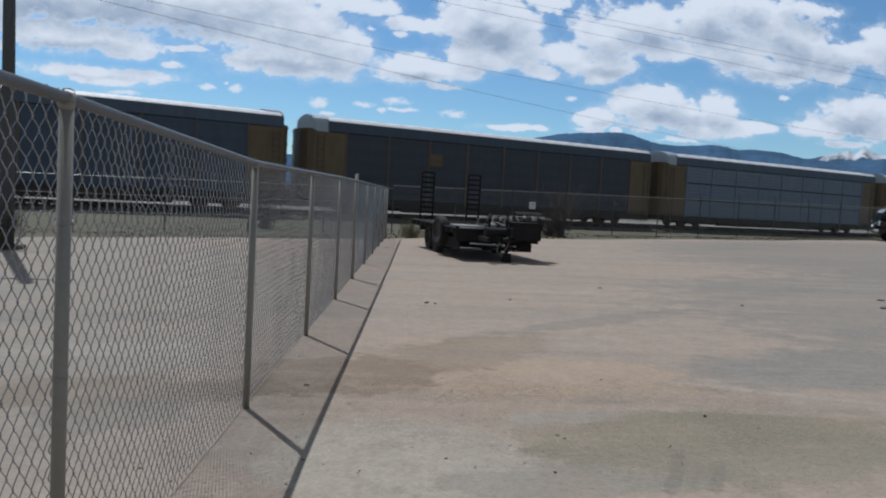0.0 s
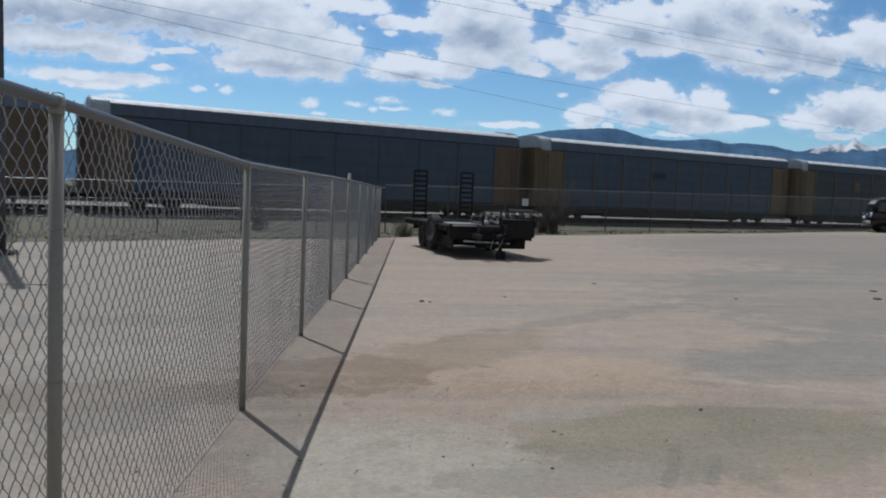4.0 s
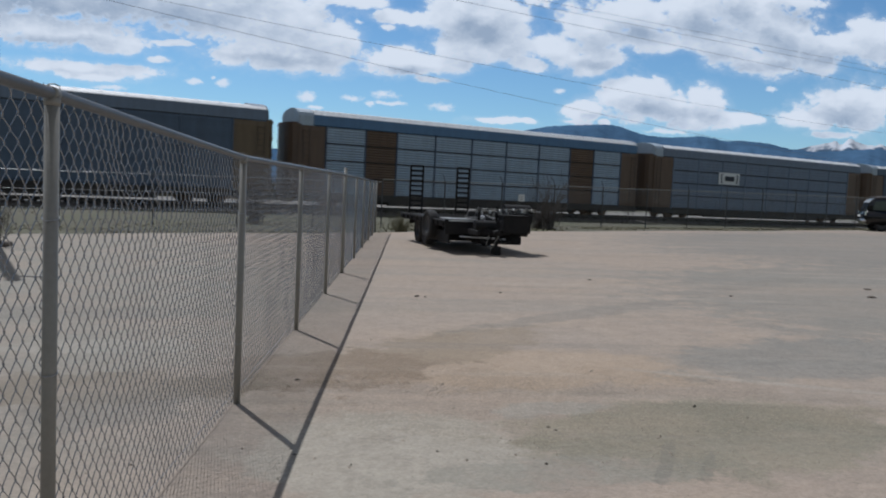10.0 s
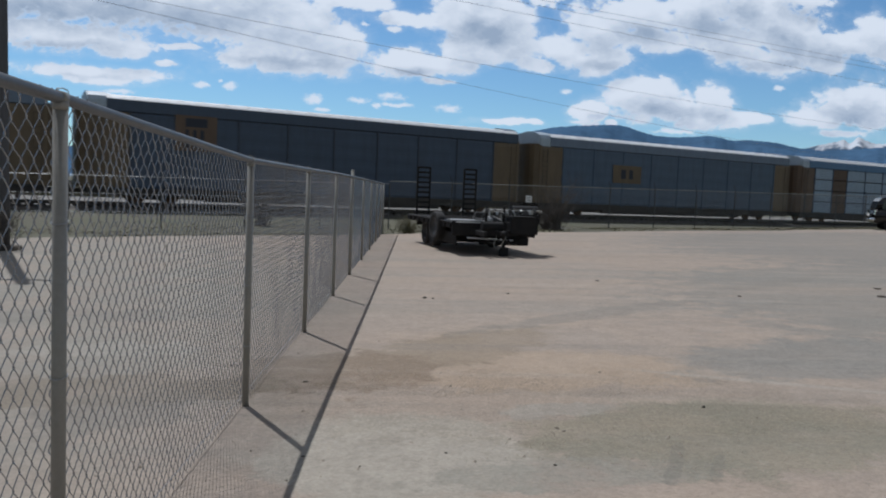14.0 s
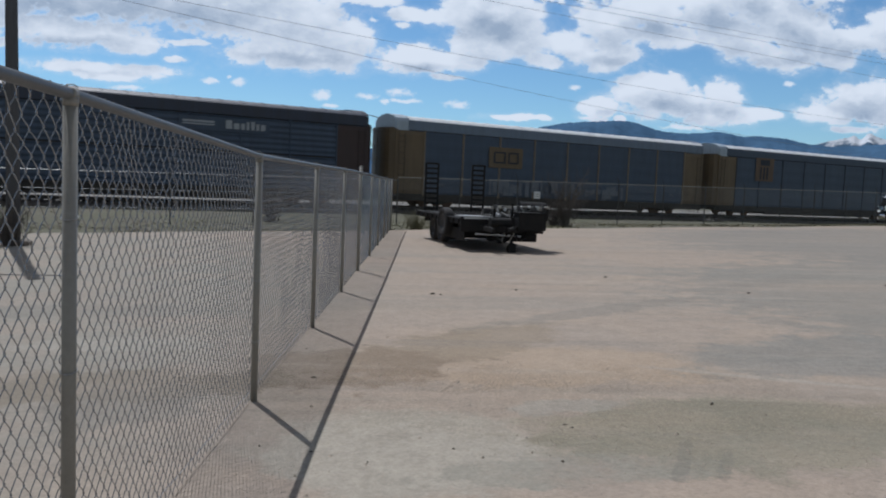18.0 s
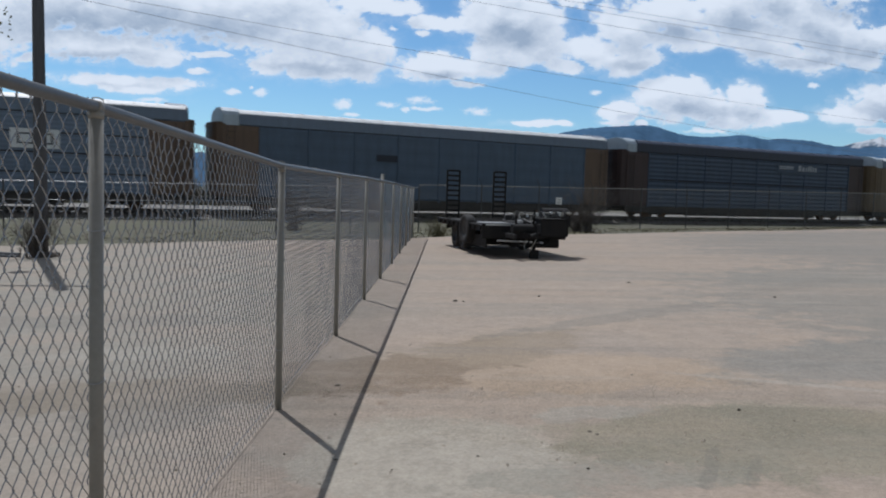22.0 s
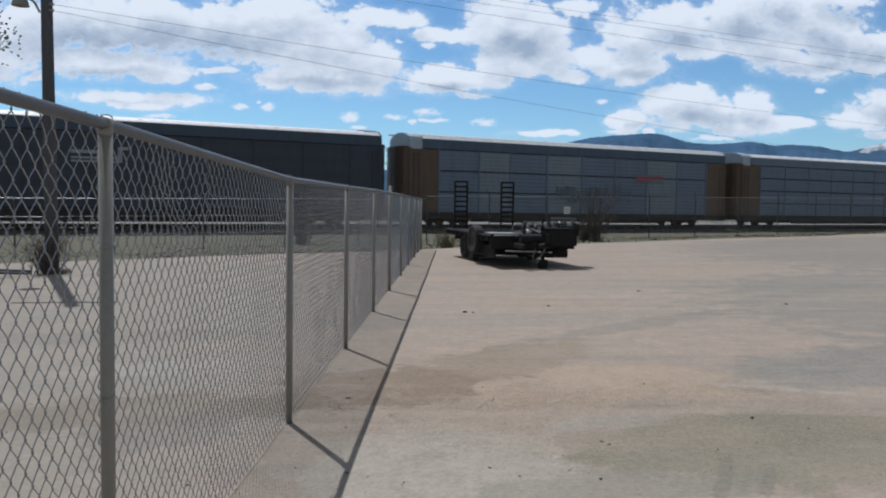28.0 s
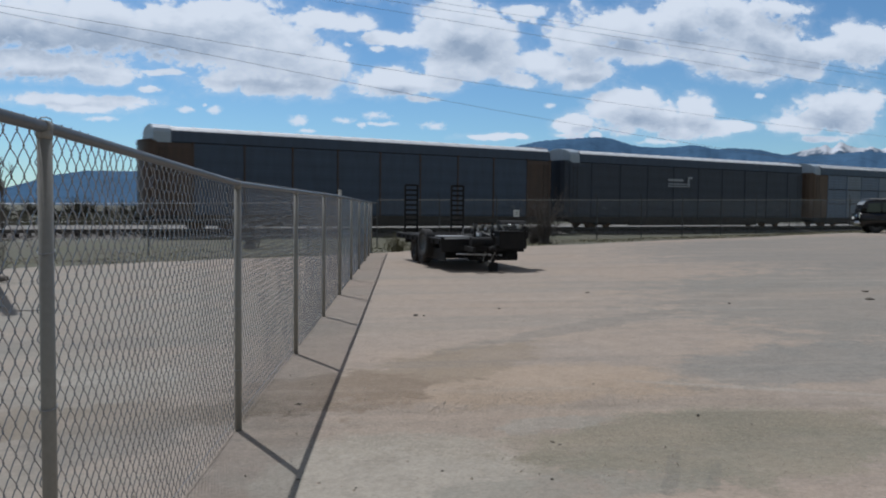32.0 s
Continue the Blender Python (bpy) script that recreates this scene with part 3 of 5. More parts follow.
# ---------------------------------------------------------------- distance
def ridge(name, table, far, near, material, label, rough=1.0, seed=0.0):
    """A range of hills: bearing and height of its crest, falling towards the viewer."""
    bm = nb()
    az0, az1 = table[0][0], table[-1][0]
    n = int((az1 - az0) / 0.16)
    crest = lambda a: float(np.interp(a, [t[0] for t in table], [t[1] for t in table]))
    grid = []
    for i in range(n + 1):
        a = az0 + (az1 - az0) * i / n
        col = []
        for j in range(15):
            k = j / 14
            d = far + (near - far) * k
            h = math.tan(radians(crest(a))) * far
            z = h * (1 - k) ** 1.15
            z += rough * h * 0.16 * math.sin(math.pi * k) * noise.fractal((a * 0.55 + seed, k * 2.6, seed), 1.0, 2.0, 5)
            z += rough * h * 0.012 * noise.fractal((a * 4.1, 0.3, seed), 1.0, 2.0, 4) * (1 - k)
            col.append(bm.verts.new((math.sin(radians(a)) * d, math.cos(radians(a)) * d, z - 2 + EYE_Z)))
        grid.append(col)
    for a, b in zip(grid, grid[1:]):
        for j in range(14):
            bm.faces.new((a[j], a[j + 1], b[j + 1], b[j]))
    bmesh.ops.recalc_face_normals(bm, faces=bm.faces[:])
    if sum(f.normal.z for f in bm.faces) < 0:
        bmesh.ops.reverse_faces(bm, faces=bm.faces[:])
    return smooth(thing(name, bm, material, label, "mountain", kind="structure"))


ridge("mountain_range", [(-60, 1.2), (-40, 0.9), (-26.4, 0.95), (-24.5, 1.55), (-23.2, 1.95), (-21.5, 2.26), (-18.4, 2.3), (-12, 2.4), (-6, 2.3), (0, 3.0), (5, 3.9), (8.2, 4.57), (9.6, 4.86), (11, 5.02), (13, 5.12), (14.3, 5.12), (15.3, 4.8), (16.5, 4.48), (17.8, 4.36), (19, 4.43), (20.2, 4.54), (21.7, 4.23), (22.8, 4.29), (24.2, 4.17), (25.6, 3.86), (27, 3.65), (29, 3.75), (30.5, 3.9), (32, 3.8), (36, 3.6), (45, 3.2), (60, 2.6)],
      3700, 2300, HILLS, "forested mountain range on the skyline, coloured haze blue")
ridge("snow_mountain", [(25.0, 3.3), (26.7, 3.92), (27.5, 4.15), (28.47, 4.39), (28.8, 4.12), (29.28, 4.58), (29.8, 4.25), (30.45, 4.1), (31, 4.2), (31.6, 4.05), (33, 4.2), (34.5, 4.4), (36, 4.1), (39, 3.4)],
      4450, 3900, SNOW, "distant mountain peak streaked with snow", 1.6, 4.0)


def branch(bm, p, d, length, r, depth, rng, leaves=None, spread_=0.55):
    q = p + d * length
    tube(bm, p, q, r, r * 0.68, 5 if depth > 1 else 3, caps=False)
    if depth == 0:
        if leaves is not None:
            leaves.append(q)
        return
    for _ in range(rng.choice((2, 3, 3))):
        e = (d + Vector((rng.uniform(-1, 1), rng.uniform(-1, 1), rng.uniform(-0.4, 0.9))) * spread_).normalized()
        branch(bm, p.lerp(q, rng.uniform(0.6, 1)), e, length * rng.uniform(0.6, 0.82), r * 0.6, depth - 1, rng, leaves, spread_)


def bare_tree(x, y, height, seed, label, depth=5, leafy=0):
    rng = random.Random(seed)
    root = tagged(new("tree"), label, "tree")
    root.location = (x, y, ground_z(x, y) - 0.1)
    bm, tips = nb(), []
    branch(bm, Vector((0, 0, 0)), Vector((0.03, 0, 1)), height * 0.28, height * 0.022, depth, rng, tips, 0.6)
    part("trunk", bm, BARK, root)
    if leafy:
        bm = nb()
        for q in tips:
            for _ in range(leafy):
                c = q + Vector((rng.gauss(0, .22), rng.gauss(0, .22), rng.gauss(0, .22)))
                a = Vector((rng.uniform(-1, 1), rng.uniform(-1, 1), rng.uniform(-1, 1))).normalized() * 0.045
                b = a.orthogonal() * 0.7
                bm.faces.new([bm.verts.new(c + v) for v in (a, b, -a, -b)])
        part("crown", bm, LEAF, root)
    return root


rt = random.Random(5)
bare_tree(-27.5, 55.5, 7.0, 3, "leafless grey tree beyond the railway")
bare_tree(-30.5, 54.0, 6.0, 8, "leafless grey tree beyond the railway")
bare_tree(-12.35, 19.6, 8.0, 12, "tall tree with sparse young leaves behind the fence", 5, 5)
# scrub woods behind the line, one joined stand
bm = nb()
for i in range(560):
    s, q = rt.uniform(-170, 330), rt.uniform(85, 190)
    c = track_frame(s, q, 0)
    h, w = rt.uniform(1.2, 4.2), rt.uniform(0.6, 1.8)
    for k in range(46):                   # upright forked twigs
        a = c + Vector((rt.gauss(0, w * 0.3), rt.gauss(0, w * 0.3), 0))
        b = c + Vector((rt.gauss(0, w), rt.gauss(0, w), h * rt.uniform(0.35, 1.0)))
        o = Vector((rt.uniform(-1, 1), rt.uniform(-1, 1), 0)).normalized() * rt.uniform(0.03, 0.12)
        bm.faces.new((bm.verts.new(a - o), bm.verts.new(a + o), bm.verts.new(b)))
thing("far_scrub", bm, TREELINE, "low leafless brush in a field beyond the tracks", "brush", kind="stuff")


# ---------------------------------------------------------------- chain-link fences
# where the wire was pulled out of shape: along the fence, height, size, pull
DENTS = [(3.50, 1.78, 0.13, 0.05), (3.66, 1.58, 0.12, 0.03), (5.98, 1.70, 0.07, 0.03), (2.45, 1.80, 0.07, 0.03)]


def chain_mesh(y0, y1, z_bottom, z_top, cell=0.0395, wire=0.0022, sides=4, wave=0.0042, tall=1.24, hooked=True):
    """Woven zigzag wires between two posts along y, hooked round each other at the bends, as one mesh."""
    vs, fs = [], []
    n = max(1, round((y1 - y0) / cell))
    w = (y1 - y0) / n
    for i in range(n):
        base = y0 + (i + 0.5) * w
        zb, zt = z_bottom, z_top((base - y0) / (y1 - y0)) if callable(z_top) else z_top
        m = max(2, round((zt - zb) / (w * tall)))
        step_z = (zt - zb) / m
        prev = None
        for k in range(m + 1):
            sg = 1 if (k + i) % 2 else -1
            loose = 0.006 * noise.noise((base * 2.3, k * step_z * 2.3, 0.5))
            bends = [(-0.15, 0.41, -wave * sg), (0.0, 0.545, 0.0), (0.15, 0.41, wave * sg)] if hooked else [(0.0, 0.51, wave * sg)]
            for dz, reach, dx in bends:
                c = [dx + loose, base + sg * reach * w + loose * 0.5, zb + step_z * (k + dz) + loose * 0.6]
                for dy_, dz_, size, pull in DENTS:
                    g = math.exp(-((c[1] - dy_) ** 2 + (c[2] - dz_) ** 2) / (2 * size * size))
                    c[2] -= pull * g
                    c[0] -= 0.4 * pull * g
                ring = []
                for a in range(sides):
                    t = 2 * math.pi * (a + 0.5) / sides
                    ring.append(len(vs))
                    vs.append((c[0] + wire * math.cos(t), c[1] + wire * math.sin(t) * 0.8, c[2] - sg * wire * math.sin(t) * 0.5))
                if prev:
                    for a in range(sides):
                        fs.append((prev[a], prev[(a + 1) % sides], ring[(a + 1) % sides], ring[a]))
                prev = ring
    me = bpy.data.meshes.new("chain_mesh")
    me.from_pydata(vs, [], fs)
    me.polygons.foreach_set("use_smooth", [True] * len(fs))
    return me


FENCE_X = -1.2
POSTS = [-3.4, -0.35, 2.71, 5.76, 8.81, 11.86, 14.76, 17.96, 21.01, 24.06, 26.6, 28.7]
TOPS = [2.0, 1.95, 1.885, 1.79, 1.80, 1.815, 1.82, 1.82, 1.81, 1.805, 1.80, 1.80]


def yard_fence():
    root = tagged(new("chain_link_fence"), "galvanised chain-link fence with round posts and top rail", "fence")
    for i, (y, zt) in enumerate(zip(POSTS, TOPS)):
        end = i == len(POSTS) - 1
        r = 0.031 if (end or i == 6) else 0.0245
        tall = 0.13 if i == 6 else 0.0
        bm = tube(nb(), (FENCE_X, y, -0.12), (FENCE_X, y, zt - 0.02 + tall), r, n=14)
        bmesh.ops.create_uvsphere(bm, u_segments=12, v_segments=6, radius=r * 1.12, matrix=Matrix.Translation((FENCE_X, y, zt - 0.02 + tall)) @ Matrix.Diagonal((1, 1, 0.6, 1)))
        p = smooth(part("post", bm, GALV_DULL, root))
        bm = nb()
        tube(bm, (FENCE_X, y, zt - 0.04), (FENCE_X, y, zt - 0.012), r * 1.08, n=14)
        tube(bm, (FENCE_X, y - 0.02, zt), (FENCE_X, y + 0.02, zt), 0.0235, n=14)
        smooth(part("post_cap", bm, GALV_DULL, p))
        part("rail_tie", cable(nb(), [(FENCE_X - 0.01 + 0.022 * math.cos(t), y + 0.03 + 0.01 * math.sin(2 * t), zt + 0.016 + 0.02 * math.sin(t)) for t in [k * 0.7 for k in range(8)]], 0.0022, 4), GALV_DULL, p)
        for f in (0.25, 0.5, 0.78):
            part("tie_wire", cable(nb(), [(FENCE_X + (r + 0.004) * math.cos(t), y + (r + 0.004) * math.sin(t), zt * f + 0.008 * math.sin(t)) for t in [k * 0.785 for k in range(9)]], 0.002, 4), GALV, p)
    for i in range(len(POSTS) - 1):
        y0, y1, a, b = POSTS[i], POSTS[i + 1], TOPS[i], TOPS[i + 1]
        bm = cable(nb(), [(FENCE_X, y0 + (y1 - y0) * k / 6, a + (b - a) * k / 6 - 0.001 * math.sin(math.pi * k / 6)) for k in range(7)], 0.021, 12)
        smooth(part("top_rail", bm, RAILGALV, root))
        me = chain_mesh(y0, y1, -0.02, lambda k, a=a, b=b: a + (b - a) * k + 0.024, sides=5 if y0 < 9 else 3, hooked=y0 < 12)
        me.materials.append(MESHWIRE)
        ob = part("chain_mesh", me, None, root)
        ob.location = (FENCE_X - 0.03, 0, 0)
        tagged(ob, "woven diamond wire mesh", kind="stuff")
        part("bottom_wire", cable(nb(), [(FENCE_X - 0.034, y0 + (y1 - y0) * k / 8, 0.06 + 0.02 * noise.noise((y0 + k, 0, 0))) for k in range(9)], 0.0022, 4), GALV, root)
    return root


yard_fence()


def track_fence():
    """Chain-link along the far edge of the yard, with cranked arms on the posts."""
    root = tagged(new("railway_fence"), "tall grey chain-link fence with angled barb arms along the railway", "fence")
    q = LOT_EDGE + 4.2
    s0, step_, count = -34.0, 3.05, 30
    turn = Matrix.Rotation(radians(90 - TRACK_TURN), 4, "Z")
    for i in range(count):
        p = track_frame(s0 + i * step_, q)
        g = ground_z(p.x, p.y) - 0.05
        h = 2.05 if s0 + i * step_ > 17 else 1.93
        bm = tube(nb(), (p.x, p.y, g - 0.1), (p.x, p.y, g + h), 0.028, n=8)
        post = part("post", bm, POST_DARK, root)
        if h > 2:
            e = p - TN * 0.02 - TD * 0.16
            part("barb_arm", tube(nb(), (p.x, p.y, g + h), (e.x, e.y, g + h + 0.28), 0.014, n=6), POST_DARK, post)
        if i:
            a = last
            if h > 2:
                part("top_rail", tube(nb(), (a[0], a[1], a[2] + h - 0.05), (p.x, p.y, g + h - 0.05), 0.014, n=6), GALV_DULL, root)
                me = chain_mesh(0, step_, 0.05, h - 0.04, 0.06, 0.0036, 3, tall=0.95, hooked=False)
                me.materials.append(MESHWIRE)
                ob = part("chain_mesh", me, None, root)
                ob.matrix_basis = Matrix.Translation((a[0], a[1], (a[2] + g) / 2)) @ Matrix.Rotation(radians(-TRACK_TURN), 4, "Z")
                tagged(ob, "woven diamond wire mesh", kind="stuff")
            else:
                for f in (0.35, 0.68, 1.0):
                    part("strand", tube(nb(), (a[0], a[1], a[2] + h * f - 0.05), (p.x, p.y, g + h * f - 0.05), 0.012 if f == 1.0 else 0.005, n=5), GALV, root)
        last = (p.x, p.y, g)
    return root


track_fence()

# ---------------------------------------------------------------- poles and lines
POLE = Vector((-9.78, 18.9, -0.2))


def utility_pole():
    root = tagged(new("utility_pole"), "weathered brown wooden utility pole with a lamp arm", "pole")
    root.location = POLE
    smooth(part("shaft", tube(nb(), (0.1, 0, -0.3), (0, 0, 11.5), 0.155, 0.11, 16), WOOD, root))
    arm = part("lamp_arm", cable(nb(), [(-0.12, 0, 6.22), (-0.22, -0.05, 6.44), (-0.36, -0.1, 6.56), (-0.46, -0.12, 6.57)], 0.028, 8), GALV_DULL, root)
    bm = nb()
    bmesh.ops.create_cone(bm, cap_ends=True, segments=14, radius1=0.20, radius2=0.12, depth=0.26, matrix=Matrix.Translation((-0.52, -0.12, 6.47)))
    part("lamp_head", bm, GALV_DULL, arm)
    bm = nb()
    box(bm, -0.9, 0.9, -0.2, -0.1, 10.2, 10.32, 0.01)
    part("crossarm", bm, WOOD, root)
    for z in (6.26, 6.40):
        part("insulator", tube(nb(), (0.12, -0.05, z), (0.24, -0.05, z), 0.04, 0.03, 8), GALV_DULL, root)
    # low dark block on the near right of the pole's foot
    bm = nb()
    box(bm, 0.1, 0.5, -0.3, 0.15, 0.0, 0.14, 0.05)
    part("footing", bm, CLOD, root)


utility_pole()


def board(x0, y0, x1, y1, label):
    """A squared timber lying on the ground."""
    d = Vector((x1 - x0, y1 - y0, 0))
    bm = nb()
    box(bm, 0, d.length, -0.07, 0.07, 0, 0.09, 0.012)
    ob = thing("board", bm, WOOD, label, "timber", "boards by the pole")
    ob.location = (x0, y0, ground_z((x0 + x1) / 2, (y0 + y1) / 2) - 0.02)
    ob.rotation_euler = (0, 0, math.atan2(d.y, d.x))


board(-13.6, 18.95, -10.1, 18.62, "grey weathered timber lying beside the pole")
board(-13.4, 19.75, -10.4, 19.25, "grey weathered timber lying beside the pole")


def ray_point(az, el, dist):
    return Vector((math.sin(radians(az)) * dist, math.cos(radians(az)) * dist, EYE_Z + math.tan(radians(el)) * dist))


def line(a, b, sag, r, label):
    pts = []
    for k in range(41):
        f = k / 40
        p = a.lerp(b, f)
        p.z -= sag * 4 * f * (1 - f)
        pts.append(p)
    tagged(thing("power_line", cable(nb(), pts, r, 5), WIRE, label, "cable"), group="overhead lines")


SPAN = "thin dark overhead cable strung across the yard"


def plain_pole(x, y, top, label):
    root = tagged(new("utility_pole"), label, "pole")
    root.location = (x, y, ground_z(x, y) - 0.1)
    smooth(part("shaft", tube(nb(), (0, 0, -0.3), (0, 0, top), 0.16, 0.11, 14), WOOD, root))
    for z in (top - 0.5, top - 1.6):
        bm = nb()
        box(bm, -1.1, 1.1, -0.06, 0.06, z, z + 0.12, 0.01)
        part("crossarm", bm, WOOD, root)


FAR_POLE, NEAR_POLE = ray_point(42, 0, 90), ray_point(-45, 0, 27)
plain_pole(FAR_POLE.x, FAR_POLE.y, 12.5, "tall wooden utility pole carrying the overhead lines")
plain_pole(NEAR_POLE.x, NEAR_POLE.y, 10.5, "wooden utility pole with two crossarms")
line(POLE + Vector((0.2, -0.05, 6.40)), ray_point(42, 3.8, 90), 0.95, 0.0052, SPAN)
line(POLE + Vector((0.2, -0.05, 6.26)), ray_point(42, 2.0, 90), 1.3, 0.0052, SPAN)
line(ray_point(-45, 15.23, 27), ray_point(42, 4.79, 90), 0.0, 0.0065, SPAN)
line(ray_point(-45, 15.29, 27), ray_point(42, 5.69, 90), 0.0, 0.0065, SPAN)
line(ray_point(-45, 15.7, 27), ray_point(42, 5.9, 90), 0.0, 0.0065, SPAN)


def street_lamp():
    root = tagged(new("street_lamp"), "slim steel street lamp beyond the train", "street lamp")
    p = ray_point(-3.3, 0, 88)
    root.location = (p.x, p.y, -0.45)
    part("mast", tube(nb(), (0, 0, -0.2), (0, 0, 9.1), 0.09, 0.06, 10), GALV_DULL, root)
    part("arm", cable(nb(), [(0, 0, 9.05), (-0.5, -0.2, 9.35), (-1.2, -0.4, 9.5), (-1.6, -0.5, 9.52)], 0.05, 6), GALV, root)
    bm = nb()
    box(bm, -2.3, -1.5, -0.7, -0.4, 9.44, 9.62, 0.05)
    part("lamp_head", bm, SIGN, root)


street_lamp()

# small white notice on the railway fence


def notice():
    root = tagged(new("notice_sign"), "small white square notice wired to the railway fence", "sign")
    p = track_frame(21.96, LOT_EDGE + 4.12)
    root.location = (p.x, p.y, 1.42)
    root.rotation_euler = (0, 0, radians(90 - TRACK_TURN))
    bm = nb()
    box(bm, -0.17, 0.17, -0.012, 0.012, -0.16, 0.16, 0.004)
    part("plate", bm, SIGN, root)
    for z in (-0.06, 0.05):
        bm = nb()
        box(bm, -0.1, 0.1, -0.017, -0.013, z - 0.012, z + 0.012)
        part("text_bar", bm, CLOD, root)


notice()


# ---------------------------------------------------------------- equipment trailer
def wheel_bm(r, w, rim=False):
    bm = nb()
    prof = [(0.60 * r, w * 0.42), (0.80 * r, w * 0.5), (0.95 * r, w * 0.47), (r, w * 0.33), (r, -w * 0.33), (0.95 * r, -w * 0.47), (0.80 * r, -w * 0.5), (0.60 * r, -w * 0.42)]
    if rim:
        prof = [(0.02 * r, w * 0.18), (0.16 * r, w * 0.22), (0.3 * r, w * 0.08), (0.5 * r, w * 0.1), (0.56 * r, w * 0.36), (0.62 * r, w * 0.4), (0.62 * r, -w * 0.4), (0.4 * r, -w * 0.3), (0.02 * r, -w * 0.25)]
    n = 28
    rings = [[bm.verts.new((q * math.cos(2 * math.pi * k / n), h, q * math.sin(2 * math.pi * k / n))) for q, h in prof] for k in range(n)]
    m = len(prof)
    for k in range(n):
        for j in range(m if not rim else m - 1):
            bm.faces.new((rings[k][j], rings[k][(j + 1) % m], rings[(k + 1) % n][(j + 1) % m], rings[(k + 1) % n][j]))
    bmesh.ops.recalc_face_normals(bm, faces=bm.faces[:])
    return bm


DECK = mat("oiled_deck_wood", (0.013, 0.012, 0.011), 0.95, 0.0, 0.4, 4, 40, 0.4, streak=(0.1, 1, 1), spec=0.05)
TYRE = mesh_of("tyre", wheel_bm(0.39, 0.24), RUBBER)
RIM = mesh_of("rim", wheel_bm(0.39, 0.24, True), mat("dull_grey_rim", (0.04, 0.04, 0.04), 0.5, 0.2, 0.3, 8, 90, 0.1))


def trailer():
    """x forward to the tongue, y to its left, on the ground."""
    root = tagged(new("equipment_trailer"), "black tandem-axle equipment trailer with upright loading ramps", "trailer")
    a, b = Vector((0.80, 25.3)), Vector((2.0, 20.05))
    root.location = (b.x, b.y, ground_z(b.x, b.y))
    root.rotation_euler = (0, 0, math.atan2(b.y - a.y, b.x - a.x))
    L = (b - a).length
    W = 1.03
    for y in (-W, W):                                     # side beams
        bm = nb()
        box(bm, -L, 0, y - 0.05, y + 0.05, 0.64, 0.78, 0.008)
        box(bm, -L, 0, y - 0.09, y + 0.09, 0.77, 0.80, 0.004)
        part("side_beam", bm, BLACK, root)
        for k in range(9):
            bm = nb()
            box(bm, -0.2 - k * L / 9.2, -0.26 - k * L / 9.2, y * 1.06 - 0.03, y * 1.06 + 0.03, 0.66, 0.76, 0.006)
            part("stake_pocket", bm, BLACK, root)
    for k in range(8):                                    # deck planks
        y = -W + 0.06 + (2 * W - 0.12) * (k + 0.5) / 8
        bm = nb()
        box(bm, -L + 0.05, -0.06, y - 0.118, y + 0.118, 0.755 + 0.003 * (k % 3), 0.80 + 0.003 * (k % 3), 0.006)
        part("plank", bm, DECK, root)
    for k in range(7):
        bm = nb()
        x = -0.3 - k * (L - 0.5) / 6
        box(bm, x - 0.04, x + 0.04, -W + 0.05, W - 0.05, 0.62, 0.74)
        part("cross_member", bm, BLACK, root)
    bm = nb()
    box(bm, -0.06, 0.02, -W - 0.08, W + 0.08, 0.46, 0.84, 0.01)
    part("headboard", bm, BLACK, root)
    # sunlight on the headboard's edge, painted as a bright strip
    bm = nb()
    box(bm, 0.022, 0.03, -W, -0.1, 0.79, 0.83)
    part("worn_edge", bm, BRIGHT, root, "headboard edge strip painted bright as if sunlit")
    bm = nb()
    box(bm, -0.45, 0.1, W - 0.36, W + 0.12, 0.54, 1.02, 0.02)
    tb = part("tool_box", bm, BLACK, root)
    bm = nb()
    box(bm, -0.47, 0.12, W - 0.38, W + 0.14, 1.0, 1.05, 0.015)
    part("lid", bm, BLACK, tb)
    bm = nb()
    box(bm, -1.75, -0.75, -0.70, -0.05, 0.28, 0.60, 0.02)
    bx = part("belly_box", bm, BLACK, root)
    bm = nb()
    box(bm, -0.745, -0.73, -0.66, -0.10, 0.31, 0.56, 0.004)
    part("belly_door", bm, BLACK, bx)
    bm = nb()
    box(bm, -2.05, -2.03, -0.98, -0.62, 0.12, 0.6)
    part("mud_flap", bm, RUBBER, root)
    bm = nb()
    box(bm, -2.05, -2.03, 0.62, 0.98, 0.12, 0.6)
    part("mud_flap", bm, RUBBER, root)
    for x, y, z in ((-0.5, 0.72, 0.34), (-0.95, 0.72, 0.34)):
        bm = nb()
        box(bm, x - 0.16, x + 0.16, y - 0.14, y + 0.14, z, 0.58, 0.02)
        part("battery_box", bm, BLACK, root)
    for y in (-0.62, 0.62):                               # tongue
        part("tongue_beam", prism(nb(), [(0.0, y - 0.05), (0.0, y + 0.05), (0.6, y * 0.12 + 0.05), (0.6, y * 0.12 - 0.05)], 0.50, 0.64, "z"), BLACK, root)
    bm = nb()
    box(bm, 0.5, 0.82, -0.06, 0.06, 0.52, 0.62, 0.02)
    bmesh.ops.create_uvsphere(bm, u_segments=10, v_segments=8, radius=0.07, matrix=Matrix.Translation((0.8, 0, 0.58)))
    part("coupler", bm, BLACK, root)
    bm = tube(nb(), (0.42, 0.12, 0.22), (0.42, 0.12, 0.86), 0.045, n=12)
    jack = part("jack", bm, BLACK, root)
    bm = nb()
    box(bm, 0.32, 0.52, 0.02, 0.22, 0.0, 0.22, 0.01)
    part("jack_foot", bm, BLACK, jack)
    part("jack_handle", cable(nb(), [(0.42, 0.12, 0.85), (0.42, 0.28, 0.85), (0.42, 0.30, 0.95)], 0.012, 6), POST_DARK, jack)
